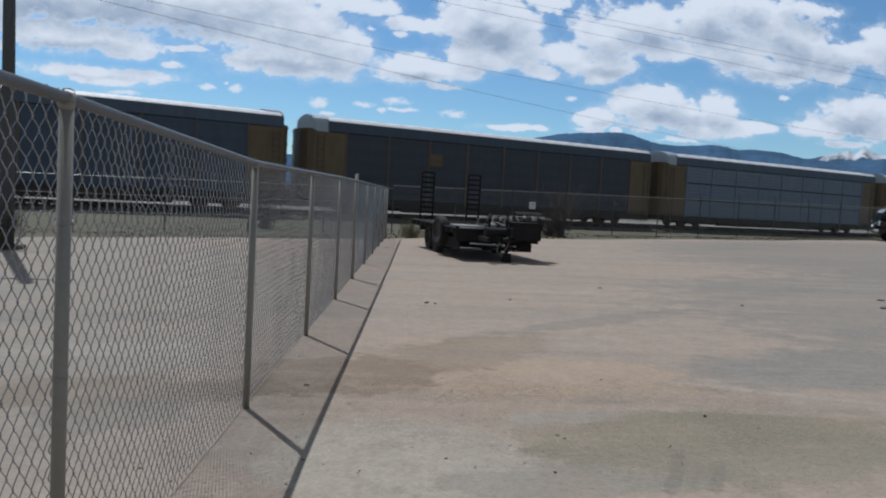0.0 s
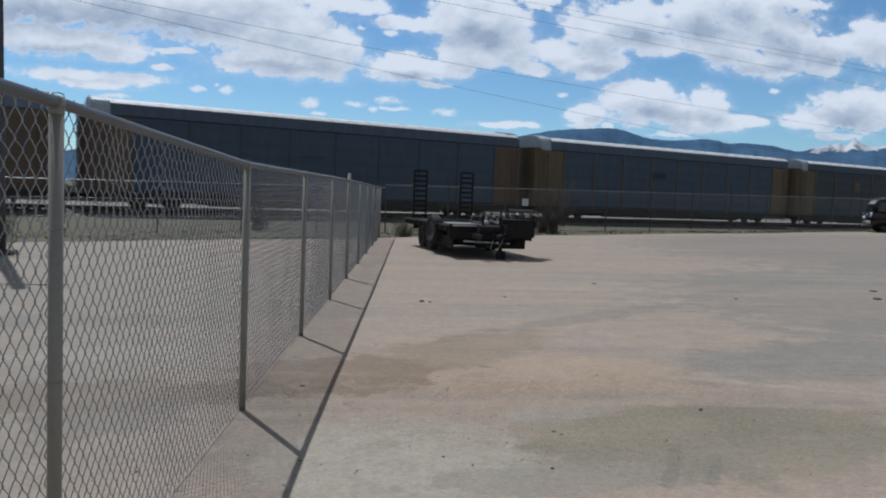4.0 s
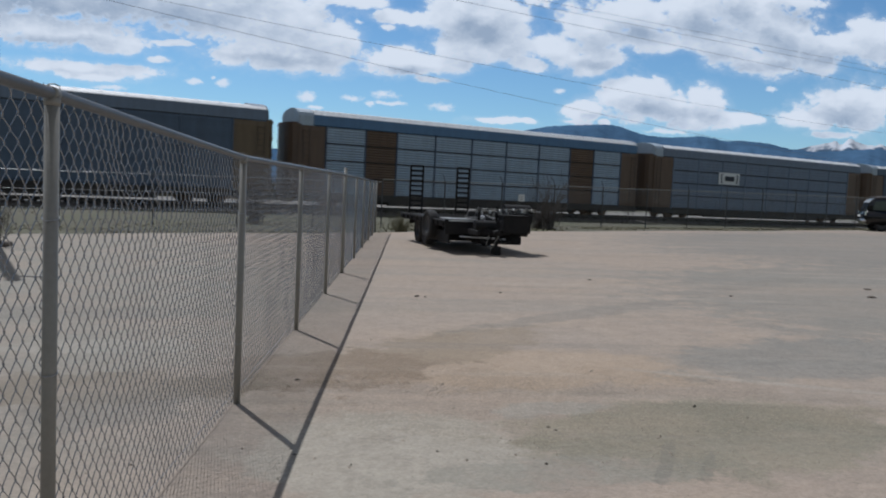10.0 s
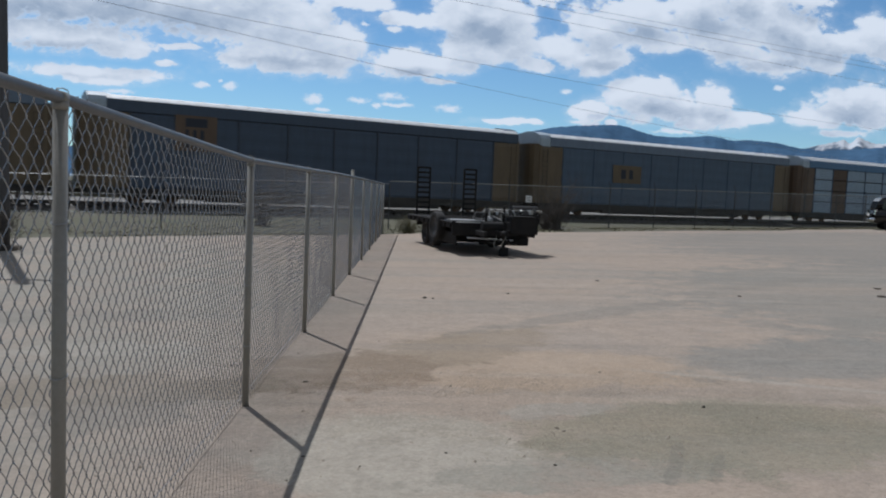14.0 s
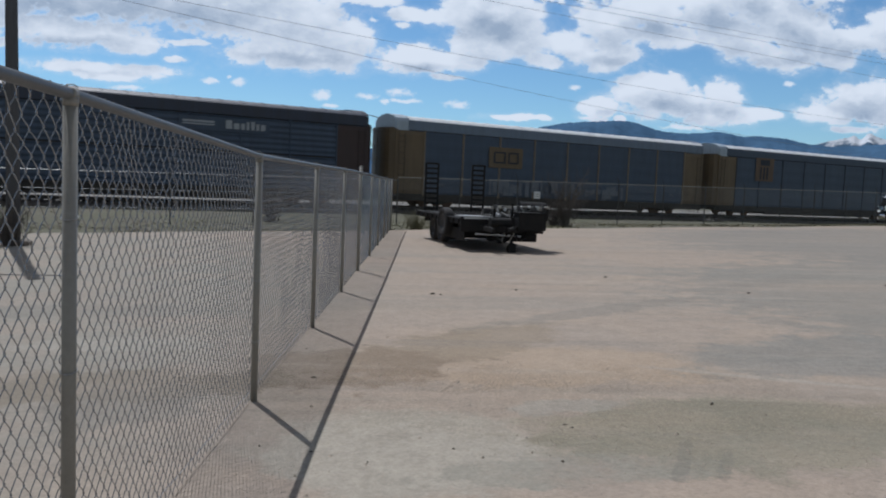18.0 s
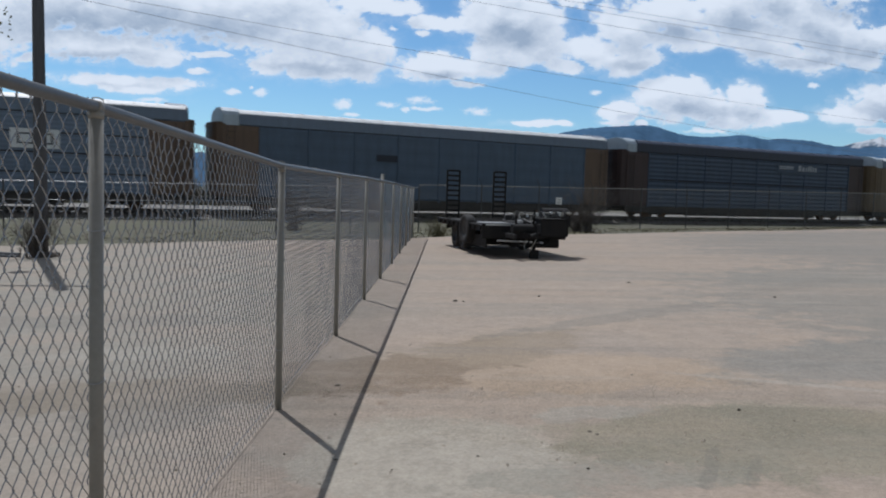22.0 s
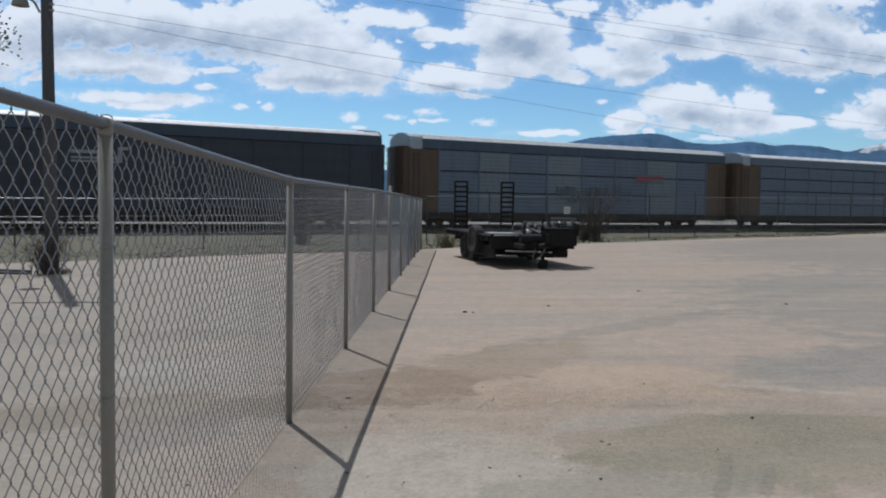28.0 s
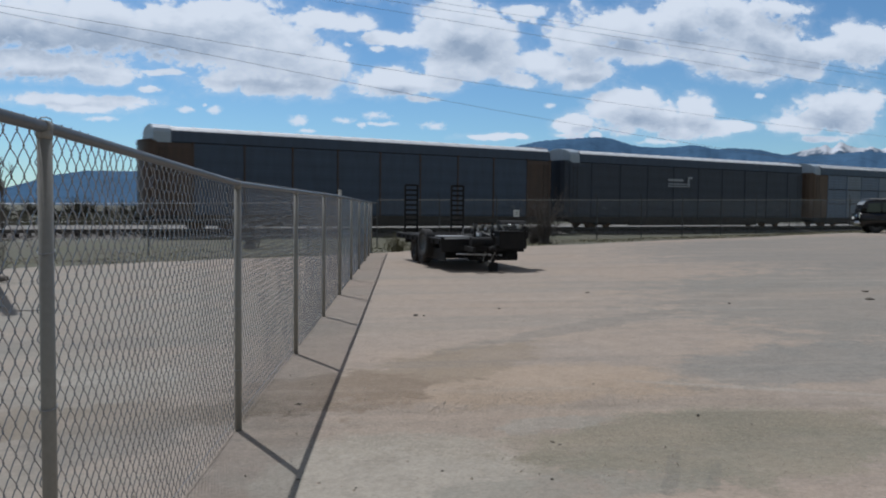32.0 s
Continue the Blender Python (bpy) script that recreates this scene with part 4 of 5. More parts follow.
    part("safety_chain", cable(nb(), [(0.5, -0.1, 0.52), (0.6, -0.2, 0.28), (0.72, -0.12, 0.16), (0.78, 0.05, 0.5)], 0.012, 6), GALV_DULL, root)
    for y in (-0.86, 0.86):                               # running gear
        for x in (-3.55, -2.62):
            w = part("wheel", TYRE, None, root)
            w.location = (x, y, 0.39)
            rim = part("rim", RIM, None, w)
            if y < 0:
                rim.rotation_euler = (0, 0, math.pi)
        bm = nb()
        box(bm, -4.2, -2.0, y - 0.2, y + 0.2, 0.79, 0.82, 0.005)
        box(bm, -4.22, -4.19, y - 0.2, y + 0.2, 0.52, 0.81, 0.005)
        part("mud_guard", bm, BLACK, root)
        bm = nb()
        prism(bm, [(-3.75, 0.52), (-3.1, 0.60), (-2.42, 0.52), (-2.42, 0.47), (-3.1, 0.53), (-3.75, 0.47)], y * 0.75 - 0.03, y * 0.75 + 0.03)
        part("leaf_spring", bm, BLACK, root)
    for x in (-3.55, -2.62):
        part("axle", tube(nb(), (x, -0.8, 0.39), (x, 0.8, 0.39), 0.045, n=10), BLACK, root)
    # spare wheel standing in a carrier on the near side
    sp = part("spare_wheel", TYRE, None, root)
    sp.location, sp.rotation_euler = (-1.62, -1.08, 0.62), (0, 0, radians(5))
    part("spare_rim", RIM, None, sp)
    for y in (-0.60, 0.93):                               # ramps, swung upright
        bm = nb()
        for yy in (y - 0.20, y + 0.20):
            box(bm, -L - 0.09, -L - 0.02, yy - 0.025, yy + 0.025, 0.72, 2.30, 0.006)
        rp = part("ramp", bm, BLACK, root)
        for k in range(10):
            bm = nb()
            box(bm, -L - 0.085, -L - 0.03, y - 0.18, y + 0.18, 0.84 + k * 0.157, 0.90 + k * 0.157, 0.004)
            part("ramp_rung", bm, BLACK, rp)
        bm = tube(nb(), (-L - 0.04, y - 0.25, 0.74), (-L - 0.04, y + 0.25, 0.74), 0.03, n=8)
        part("ramp_hinge", bm, BRIGHT, rp)
    for y in (-0.85, 0.85):
        bm = nb()
        box(bm, -L - 0.02, -L + 0.0, y - 0.1, y + 0.1, 0.60, 0.70)
        part("tail_lamp", bm, mat("red_lens", (0.10, 0.012, 0.012), 0.25, 0.0, 0.1, 9, 90, 0.0), root)
    bm = nb()
    for k, (x, y, z) in enumerate(((-0.6, 0.3, 0.84), (-0.85, 0.55, 0.84), (-0.4, 0.0, 0.84), (-1.1, 0.2, 0.84))):
        box(bm, x - 0.16, x + 0.16, y - 0.035, y + 0.035, z, z + 0.05 + 0.015 * k, 0.01)
    part("chain_binders", bm, BRIGHT, root, "loose bright load binders lying on the deck")
    # pale plate added in place of sunlight on the deck's front edge
    bm = nb()
    box(bm, -1.28, -0.72, -0.92, -0.02, 0.812, 0.835, 0.005)
    part("deck_plate", bm, BRIGHT, root, "pale plate painted as the sunlit edge of the deck")
    for y in (-0.22, 0.25, 0.72, 1.2):                    # rack over the headboard
        bm = nb()
        box(bm, -0.05, 0.0, y - 0.025, y + 0.025, 0.80, 1.20, 0.004)
        part("rack_post", bm, BLACK, root)
    part("rack_rail", tube(nb(), (-0.02, -0.26, 1.12), (-0.02, 1.26, 1.14), 0.022, n=8), GALV_DULL, root, "dull bare steel rail of the rack")
    rl = random.Random(12)
    for k in range(22):                                   # binders and chain ends hung over the rack
        y, z = -0.28 + 1.55 * (k + rl.uniform(-.4, .4)) / 22, rl.uniform(0.98, 1.15)
        bm = nb()
        w, h = rl.uniform(0.015, 0.06), rl.uniform(0.02, 0.07)
        box(bm, -0.01, rl.uniform(0.02, 0.07), y - w, y + w, z - h, z + h, 0.008)
        bmesh.ops.rotate(bm, verts=bm.verts[:], cent=(0, y, z), matrix=Matrix.Rotation(rl.uniform(-.5, .5), 3, "X"))
        part("load_binder", bm, (GALV_DULL, POST_DARK, BRIGHT)[k % 3], root)
    bm = nb()
    box(bm, -0.74, -0.70, -0.95, 0.05, 0.26, 0.79, 0.01)
    part("front_skirt", bm, BLACK, root)
    bm = nb()
    box(bm, -0.72, 0.0, -0.2, 0.95, 0.24, 0.46, 0.03)
    part("drip_tank", bm, BLACK, root)
    part("roller_drum", tube(nb(), (-0.35, 0.55, 0.86 + 0.2), (-0.35, 1.25, 0.86 + 0.2), 0.2, n=20), BLACK, root)
    part("tie_bar", tube(nb(), (0.1, -0.75, 0.42), (0.45, 0.35, 0.40), 0.022, n=8), BRIGHT, root, "bare bright steel bar")
    rc = random.Random(31)
    for k in range(16):                                   # clutter heaped behind the headboard
        x, y, z = rc.uniform(-1.5, -0.1), rc.uniform(-0.25, 1.0), 0.82
        if k % 3 == 0:
            bm = tube(nb(), (x, y, z + 0.03), (x + rc.uniform(-.5, .5), y + rc.uniform(-.4, .4), z + rc.uniform(0.05, 0.25)), rc.uniform(0.018, 0.035), n=8)
            part("loose_bar", bm, POST_DARK if k % 2 else GALV_DULL, root)
        else:
            bm = nb()
            w, d, h = rc.uniform(0.08, 0.2), rc.uniform(0.06, 0.16), rc.uniform(0.06, 0.22)
            box(bm, x - w, x + w, y - d, y + d, z, z + h, 0.015)
            bmesh.ops.rotate(bm, verts=bm.verts[:], cent=(x, y, z), matrix=Matrix.Rotation(rc.uniform(0, 3), 3, "Z"))
            part("load_block", bm, (BLACK, RUBBER, POST_DARK)[k % 3], root)
    part("guard_edge", cable(nb(), [(-2.0, -1.06, 0.22), (-1.97, -1.07, 0.45), (-2.02, -1.07, 0.68), (-2.12, -1.07, 0.82)], 0.02, 6), BRIGHT, root, "bright curved strip along the mud guard")
    bm = nb()
    box(bm, -1.9, -0.1, -0.98, -0.94, 0.22, 0.52, 0.01)
    part("side_skirt", bm, BLACK, root)
    bm = nb()
    box(bm, 0.08, 0.55, 0.25, 0.90, 0.55, 0.98, 0.02)
    wb = part("winch_box", bm, BLACK, root)
    bm = nb()
    box(bm, 0.06, 0.57, 0.23, 0.92, 0.98, 1.01, 0.008)
    part("lid", bm, BLACK, wb)
    part("winch_drum", tube(nb(), (0.35, -0.45, 0.72), (0.35, 0.1, 0.72), 0.13, n=14), BLACK, root)
    bm = nb()
    box(bm, 0.1, 0.9, -0.55, -0.48, 0.5, 0.62, 0.01)
    part("step_plate", bm, BLACK, root)
    for x, y in ((0.15, -0.3), (0.3, 0.35), (0.12, 0.7)):
        part("hose", cable(nb(), [(0.0, y, 0.66), (x + 0.1, y * 0.8, 0.34), (x + 0.3, y * 0.5, 0.3), (0.55, 0.05, 0.55)], 0.018, 6), BLACK, root)
    return root


trailer()


# ---------------------------------------------------------------- parked vehicle
def suv():
    """x forward, on its wheels; tail towards the railway fence gate."""
    paint = mat("black_car_paint", (0.007, 0.007, 0.008), 0.14, 0.0, 0.1, 2, 40, 0.0)
    chrome = mat("chrome", (0.75, 0.75, 0.76), 0.12, 1.0, 0.05, 5, 50, 0.0)
    root = tagged(new("parked_suv"), "black sport utility vehicle parked at the yard's edge", "car")
    x, y = 24.9, 42.65
    root.location = (x, y, ground_z(x, y))
    root.rotation_euler = (0, 0, radians(-18))
    # side outline of the lower body, then the cabin
    low = [(0.02, 0.42), (0.0, 0.75), (0.06, 1.06), (3.2, 1.08), (4.3, 1.0), (4.72, 0.86), (4.8, 0.6), (4.74, 0.36), (4.2, 0.32), (0.3, 0.32)]
    bm = prism(nb(), low, -0.94, 0.94)
    bmesh.ops.bevel(bm, geom=bm.edges[:], offset=0.05, segments=2, affect="EDGES")
    smooth(part("body", bm, paint, root))
    cab = [(0.08, 1.04), (0.22, 1.5), (0.42, 1.74), (0.7, 1.80), (2.2, 1.81), (2.75, 1.72), (3.45, 1.08)]
    bm = prism(nb(), cab, -0.80, 0.80)
    bmesh.ops.bevel(bm, geom=bm.edges[:], offset=0.06, segments=2, affect="EDGES")
    smooth(part("cabin", bm, paint, root))
    for yy in (-1, 1):
        for out in ([(0.36, 1.12), (0.46, 1.6), (1.05, 1.64), (1.08, 1.12)], [(1.16, 1.12), (1.16, 1.65), (2.0, 1.66), (2.02, 1.12)], [(2.1, 1.12), (2.1, 1.66), (2.66, 1.6), (3.1, 1.12)]):
            part("side_window", prism(nb(), out, yy * 0.795, yy * 0.81), GLASS, root)
        for xx in (0.86, 3.86):
            w = part("wheel", TYRE, None, root)
            w.location = (xx, yy * 0.82, 0.37)
            w.scale = (0.95, 1, 0.95)
            part("rim", RIM, None, w)
        bm = tube(nb(), (0.5, yy * 0.7, 1.86), (2.5, yy * 0.7, 1.86), 0.018, n=8)
        part("roof_rail", bm, chrome, root)
        bm = nb()
        box(bm, -0.015, 0.05, yy * 0.92, yy * 0.68, 0.82, 1.08, 0.012)
        part("tail_lamp", bm, chrome, root)
        bm = nb()
        box(bm, 2.95, 3.12, yy * 0.96, yy * 1.14, 1.08, 1.24, 0.03)
        part("mirror", bm, paint, root)
        bm = nb()
        box(bm, 4.62, 4.78, yy * 0.88, yy * 0.55, 0.68, 0.84, 0.03)
        part("headlight", bm, SIGN, root)
    part("rear_window", prism(nb(), [(0.115, 1.14), (0.225, 1.52), (0.36, 1.68), (0.34, 1.70), (0.20, 1.53), (0.095, 1.14)], -0.66, 0.66), GLASS, root)
    bm = nb()
    box(bm, -0.1, 0.22, -0.93, 0.93, 0.46, 0.64)
    bmesh.ops.bevel(bm, geom=bm.edges[:], offset=0.075, segments=5, affect="EDGES")
    smooth(part("rear_bumper", bm, chrome, root))
    bm = nb()
    box(bm, -0.115, -0.105, -0.26, 0.26, 0.74, 0.86)
    part("plate", bm, SIGN, root)
    bm = nb()
    box(bm, 4.7, 4.88, -0.9, 0.9, 0.4, 0.62, 0.05)
    part("front_bumper", bm, paint, root)
    part("windscreen", prism(nb(), [(3.42, 1.12), (2.84, 1.68), (2.82, 1.66), (3.38, 1.12)], -0.7, 0.7), GLASS, root)


suv()


# ---------------------------------------------------------------- brush, weeds, litter
def shrub(x, y, h, w, seed, label, material=BRUSH):
    rng = random.Random(seed)
    root = tagged(new("shrub"), label, "shrub")
    root.location = (x, y, ground_z(x, y) - 0.08)
    bm = nb()
    for k in range(60):
        d = Vector((rng.gauss(0, 0.42) * w, rng.gauss(0, 0.42) * w, 1)).normalized()
        p, r = Vector((rng.gauss(0, .12), rng.gauss(0, .12), 0)), 0.016
        n = 5
        l = h * rng.uniform(0.55, 1.05) / n
        for i in range(n):
            e = (d + Vector((rng.gauss(0, .2), rng.gauss(0, .2), rng.gauss(0, .1)))).normalized()
            q = p + e * l
            tube(bm, p, q, r, r * 0.75, 3, caps=False)
            for _ in range(4):
                f = (e + Vector((rng.uniform(-1, 1), rng.uniform(-1, 1), rng.uniform(-.2, .8)))).normalized()
                tube(bm, q, q + f * l * rng.uniform(.5, 1.2), r * .5, r * .2, 3, caps=False)
            p, r, d = q, r * 0.75, e
    part("bramble", bm, material, root)
    return root


shrub(6.2, 35.1, 2.5, 0.22, 4, "dry grey-brown shrub at the railway fence")
shrub(5.9, 35.6, 1.0, 0.6, 9, "dry grey-brown shrub at the railway fence")
shrub(-0.25, 29.9, 0.75, 0.9, 11, "low green weed clump by the fence end", GRASS)
# narrow twig clump filling the dark shape at the pole's foot
shrub(POLE.x + 0.1, POLE.y - 0.25, 1.25, 0.16, 23, "narrow clump of bare twigs at the pole foot")
shrub(-6.4, 33.0, 1.9, 0.35, 14, "dry grey-brown shrub at the railway fence")

bm = nb()
rg = random.Random(21)
for i in range(80000):
    s, q = rg.uniform(-40, 80), LOT_EDGE - 0.1 + abs(rg.gauss(0, 1)) * 4.5
    if noise.noise((s * 0.35, q * 0.5, 2)) < rg.uniform(-0.45, 0.35):
        continue
    c = track_frame(s, q)
    c.z = ground_z(c.x, c.y) - 0.07
    h, a = rg.uniform(0.015, 0.06) * (1 + 0.5 * (rg.random() > 0.97)), rg.uniform(0, 6.28)
    w = Vector((math.cos(a), math.sin(a), 0)) * rg.uniform(0.02, 0.06)
    lean = Vector((rg.gauss(0, .08), rg.gauss(0, .08), h))
    bm.faces.new((bm.verts.new(c - w), bm.verts.new(c + w), bm.verts.new(c + lean)))
thing("verge_grass", bm, GRASS, "patchy dry and green grass along the yard edge", "grass", kind="stuff")

bm = nb()
for i in range(2600):
    s, q = rg.uniform(-30, 60), TRACK_AT + rg.uniform(-2.6, 0.2)
    c = track_frame(s, q, 0.12 - 0.13 * max(0, (TRACK_AT - 0.6 - q)))
    r = rg.uniform(0.03, 0.08)
    bmesh.ops.create_cube(bm, size=r, matrix=Matrix.Translation(c) @ Euler((rg.random() * 3, rg.random() * 3, 0)).to_matrix().to_4x4())
thing("ballast_stones", bm, STONE, "loose grey ballast stones beside the rail", "stone", kind="stuff")

# low scrub on the open land beyond the railway
vs, fs = [], []
for i in range(15000):
    q = TRACK_AT + 27.0 + 150 * rg.random() ** 1.7
    s = rg.uniform(-150, 60) * (0.5 + q / 160)
    if noise.noise((s * 0.06, q * 0.06, 4)) < rg.uniform(-0.7, 0.2):
        continue
    c = track_frame(s, q)
    h, w = rg.uniform(0.15, 0.45) * (1 + 1.6 * (rg.random() > 0.94)), rg.uniform(0.25, 0.7)
    for j in range(4):
        a, k = rg.uniform(0, 6.28), len(vs)
        e = Vector((math.cos(a), math.sin(a), 0)) * w
        b = c + Vector((rg.gauss(0, .3), rg.gauss(0, .3), -0.15))
        vs += [b - e, b + e, b + e * rg.uniform(-0.6, 0.9) + Vector((0, 0, h * rg.uniform(0.6, 1)))]
        fs.append((k, k + 1, k + 2))
me = bpy.data.meshes.new("scrub")
me.from_pydata(vs, [], fs)
me.materials.append(mat("winter_scrub", (0.19, 0.168, 0.135), 0.95, 0.0, 0.4, 0.3, 6, 0.0, second=(0.14, 0.14, 0.085), amount=0.9))
tagged(new("scrub", me), "low brown winter scrub beyond the railway", "scrub", kind="stuff")

# gravel crumbs strewn over the yard
vs, fs = [], []
for i in range(11400):
    d = 2.2 + abs(rg.gauss(0, 1)) * 7
    a = radians(rg.uniform(-34, 34))
    x, y = d * math.sin(a), d * math.cos(a)
    r = rg.uniform(0.002, 0.007) * (1 + (rg.random() > 0.97) * 1.6)
    if i > 10600:                          # the olive gravel patch
        a, k = rg.uniform(0, 6.28), math.sqrt(rg.random())
        x, y = 2.2 + 1.6 * k * math.cos(a), 5.2 + 0.8 * k * math.sin(a) + 0.25 * k * math.cos(a)
        r = rg.uniform(0.003, 0.009)
    elif i > 6500:                        # ragged rim of the silt, below the brown wash
        x = rg.uniform(-1.9, 2.1)
        y = 6.12 + 0.16 * noise.noise((x * 1.7, 0, 9)) + 0.07 * noise.noise((x * 6, 0, 3)) + abs(rg.gauss(0, 0.42)) + 0.05 * x
        r = rg.uniform(0.002, 0.007)
    z = ground_z(x, y) + 0.012 * noise.noise((x * 0.25, y * 0.25, 0)) - 0.01
    k = len(vs)
    t = rg.random() * 6.28
    for j in range(4):
        vs.append((x + r * math.cos(t + j * 1.57) * rg.uniform(0.7, 1.4), y + r * math.sin(t + j * 1.57), z - 0.001))
    vs.append((x + r * 0.2, y, z + r * rg.uniform(0.5, 1.0)))
    fs += [(k + j, k + (j + 1) % 4, k + 4) for j in range(4)]
me = bpy.data.meshes.new("gravel")
me.from_pydata(vs, [], fs)
me.materials.append(mat("mixed_gravel", (0.38, 0.325, 0.26), 0.9, 0.0, 0.4, 30, 90, 0.2, second=(0.29, 0.245, 0.195)))
tagged(new("gravel", me), "scattered small gravel crumbs on the yard", "gravel", kind="stuff")


def clod(x, y, w, h, seed, label="dark dried clod of dirt on the yard"):
    bm = nb()
    bmesh.ops.create_icosphere(bm, subdivisions=2, radius=1)
    for v in bm.verts:
        v.co *= 1 + 0.5 * noise.noise(v.co * 1.3 + Vector((seed, 0, 0)))
        v.co = Vector((v.co.x * w, v.co.y * w * 0.6, max(-0.2, v.co.z) * h))
    ob = thing("dirt_clod", bm, CLOD, label, "debris", "debris on the yard")
    ob.location = (x, y, ground_z(x, y) - 0.004)
    ob.rotation_euler = (0, 0, seed)


for i, (x, y, w, h) in enumerate(((0.18, 11.75, 0.07, 0.03), (0.30, 11.7, 0.05, 0.02), (2.25, 5.87, 0.028, 0.02), (1.02, 5.28, 0.03, 0.012), (1.06, 5.22, 0.03, 0.01), (0.88, 4.55, 0.02, 0.015), (-0.27, 4.5, 0.012, 0.008), (0.24, 4.75, 0.016, 0.01), (2.55, 5.6, 0.02, 0.008), (7.8, 12.85, 0.12, 0.04), (5.3, 12.6, 0.06, 0.02), (-0.62, 4.66, 0.02, 0.008), (-0.95, 4.75, 0.012, 0.01), (-0.86, 6.5, 0.05, 0.012), (1.5, 12.4, 0.05, 0.02), (3.4, 14.5, 0.08, 0.02), (8.4, 14.0, 0.1, 0.03))):
    clod(x, y, w * 0.62, h * 0.7, i * 1.7 + 0.3)


# ---------------------------------------------------------------- the train
def paint(name, color, second=None, amount=0.5):
    return mat(name, color, 0.55, 0.0, 0.3, 1.6, 26, 0.12, streak=(2.2, 1, 0.35), second=second or tuple(c * 0.55 for c in color), amount=amount)


SILVER = paint("silver_grey_panel", (0.155, 0.20, 0.272), (0.115, 0.145, 0.19))
SILVER_LIGHT = paint("light_silver_panel", (0.21, 0.25, 0.30), (0.155, 0.178, 0.205))
PALE = paint("pale_perforated_panel", (0.33, 0.41, 0.50), (0.26, 0.31, 0.37))
BLUEGREY = paint("blue_grey_panel", (0.078, 0.115, 0.172), (0.058, 0.08, 0.112))
DARKBLUE = paint("dark_slate_panel", (0.055, 0.08, 0.126), (0.04, 0.053, 0.078))
BROWN = paint("dark_brown_panel", (0.043, 0.053, 0.076), (0.032, 0.037, 0.05))
YELLOW = paint("dusty_yellow_paint", (0.152, 0.106, 0.058), (0.088, 0.064, 0.04))
ORANGE = paint("rusty_orange_paint", (0.132, 0.083, 0.052), (0.078, 0.052, 0.038))
MAROON = paint("dark_maroon_paint", (0.052, 0.029, 0.027), (0.035, 0.024, 0.022))
RIB = paint("sun_bleached_rib_paint", (0.25, 0.19, 0.125), (0.13, 0.10, 0.07))
HOOD = paint("pale_hood_paint", (0.40, 0.47, 0.54), (0.31, 0.36, 0.41))
TAN = paint("faded_tan_paint", (0.17, 0.12, 0.075), (0.09, 0.07, 0.05))
ROOF_PALE = paint("pale_roof_steel", (0.72, 0.74, 0.75), (0.55, 0.56, 0.57))
ROOF_BLUE = paint("blue_roof_edge", (0.095, 0.19, 0.33), (0.075, 0.14, 0.24))
ROOF_NAVY = paint("navy_roof_edge", (0.035, 0.045, 0.075), (0.03, 0.03, 0.04))
RUSTPOST = paint("dark_rust_paint", (0.085, 0.050, 0.034), (0.05, 0.035, 0.028))
UNDER = mat("dirty_underframe", (0.035, 0.032, 0.03), 0.8, 0.0, 0.4, 3, 40, 0.2, second=(0.07, 0.055, 0.045))
WHITE = mat("white_marking", (0.72, 0.73, 0.73), 0.6, 0.0, 0.15, 6, 60, 0.0)
INK = mat("dark_marking", (0.02, 0.025, 0.04), 0.6, 0.0, 0.15, 6, 60, 0.0)
FADED = mat("faded_white_marking", (0.36, 0.38, 0.41), 0.6, 0.0, 0.25, 6, 60, 0.0)
RED = mat("red_marking", (0.42, 0.05, 0.04), 0.6, 0.0, 0.2, 6, 60, 0.0)
SCRAWL = mat("pale_scrawl_paint", (0.145, 0.165, 0.20), 0.6, 0.0, 0.4, 3, 60, 0.0)

HALF, SIDE, P0, P1 = 13.7, 1.53, 0.78, 4.72     # half length, half width, foot and head of the panels
_cache = {}


def panel_mesh(w, rows, waves, material):
    key = (round(w, 2), rows, waves, material.name)
    if key not in _cache:
        vs, fs = [], []
        h = (P1 - P0) / rows
        for r in range(rows):
            z0, z1 = P0 + r * h + 0.034, P0 + (r + 1) * h - 0.034
            n = waves * 4
            d = 0.018 if waves == 6 else 0.006
            prof = [(0.03, z0)] + [((d if (k % 4) in (1, 2) else -d), z0 + (z1 - z0) * (k + 0.5) / n) for k in range(n)] + [(0.03, z1)]
            k0 = len(vs)
            for y, z in prof:
                vs += [(-w / 2, y, z), (w / 2, y, z)]
            for k in range(len(prof) - 1):
                fs.append((k0 + 2 * k, k0 + 2 * k + 1, k0 + 2 * k + 3, k0 + 2 * k + 2))
        k0 = len(vs)
        vs += [(-w / 2, 0.045, P0), (w / 2, 0.045, P0), (w / 2, 0.045, P1), (-w / 2, 0.045, P1)]
        fs.append((k0, k0 + 1, k0 + 2, k0 + 3))
        me = bpy.data.meshes.new("panel")
        me.from_pydata(vs, [], fs)
        me.materials.append(material)
        me.materials.append(UNDER)
        me.polygons[len(fs) - 1].material_index = 1
        _cache[key] = me
    return _cache[key]


def post_mesh(material, w=0.11):
    key = ("post", material.name, w)
    if key not in _cache:
        bm = nb()
        prism(bm, [(-w / 2, 0.02), (-w / 2 + 0.02, -0.055), (w / 2 - 0.02, -0.055), (w / 2, 0.02)], P0 - 0.08, P1 + 0.05, "z")
        _cache[key] = mesh_of("post", bm, material)
    return _cache[key]


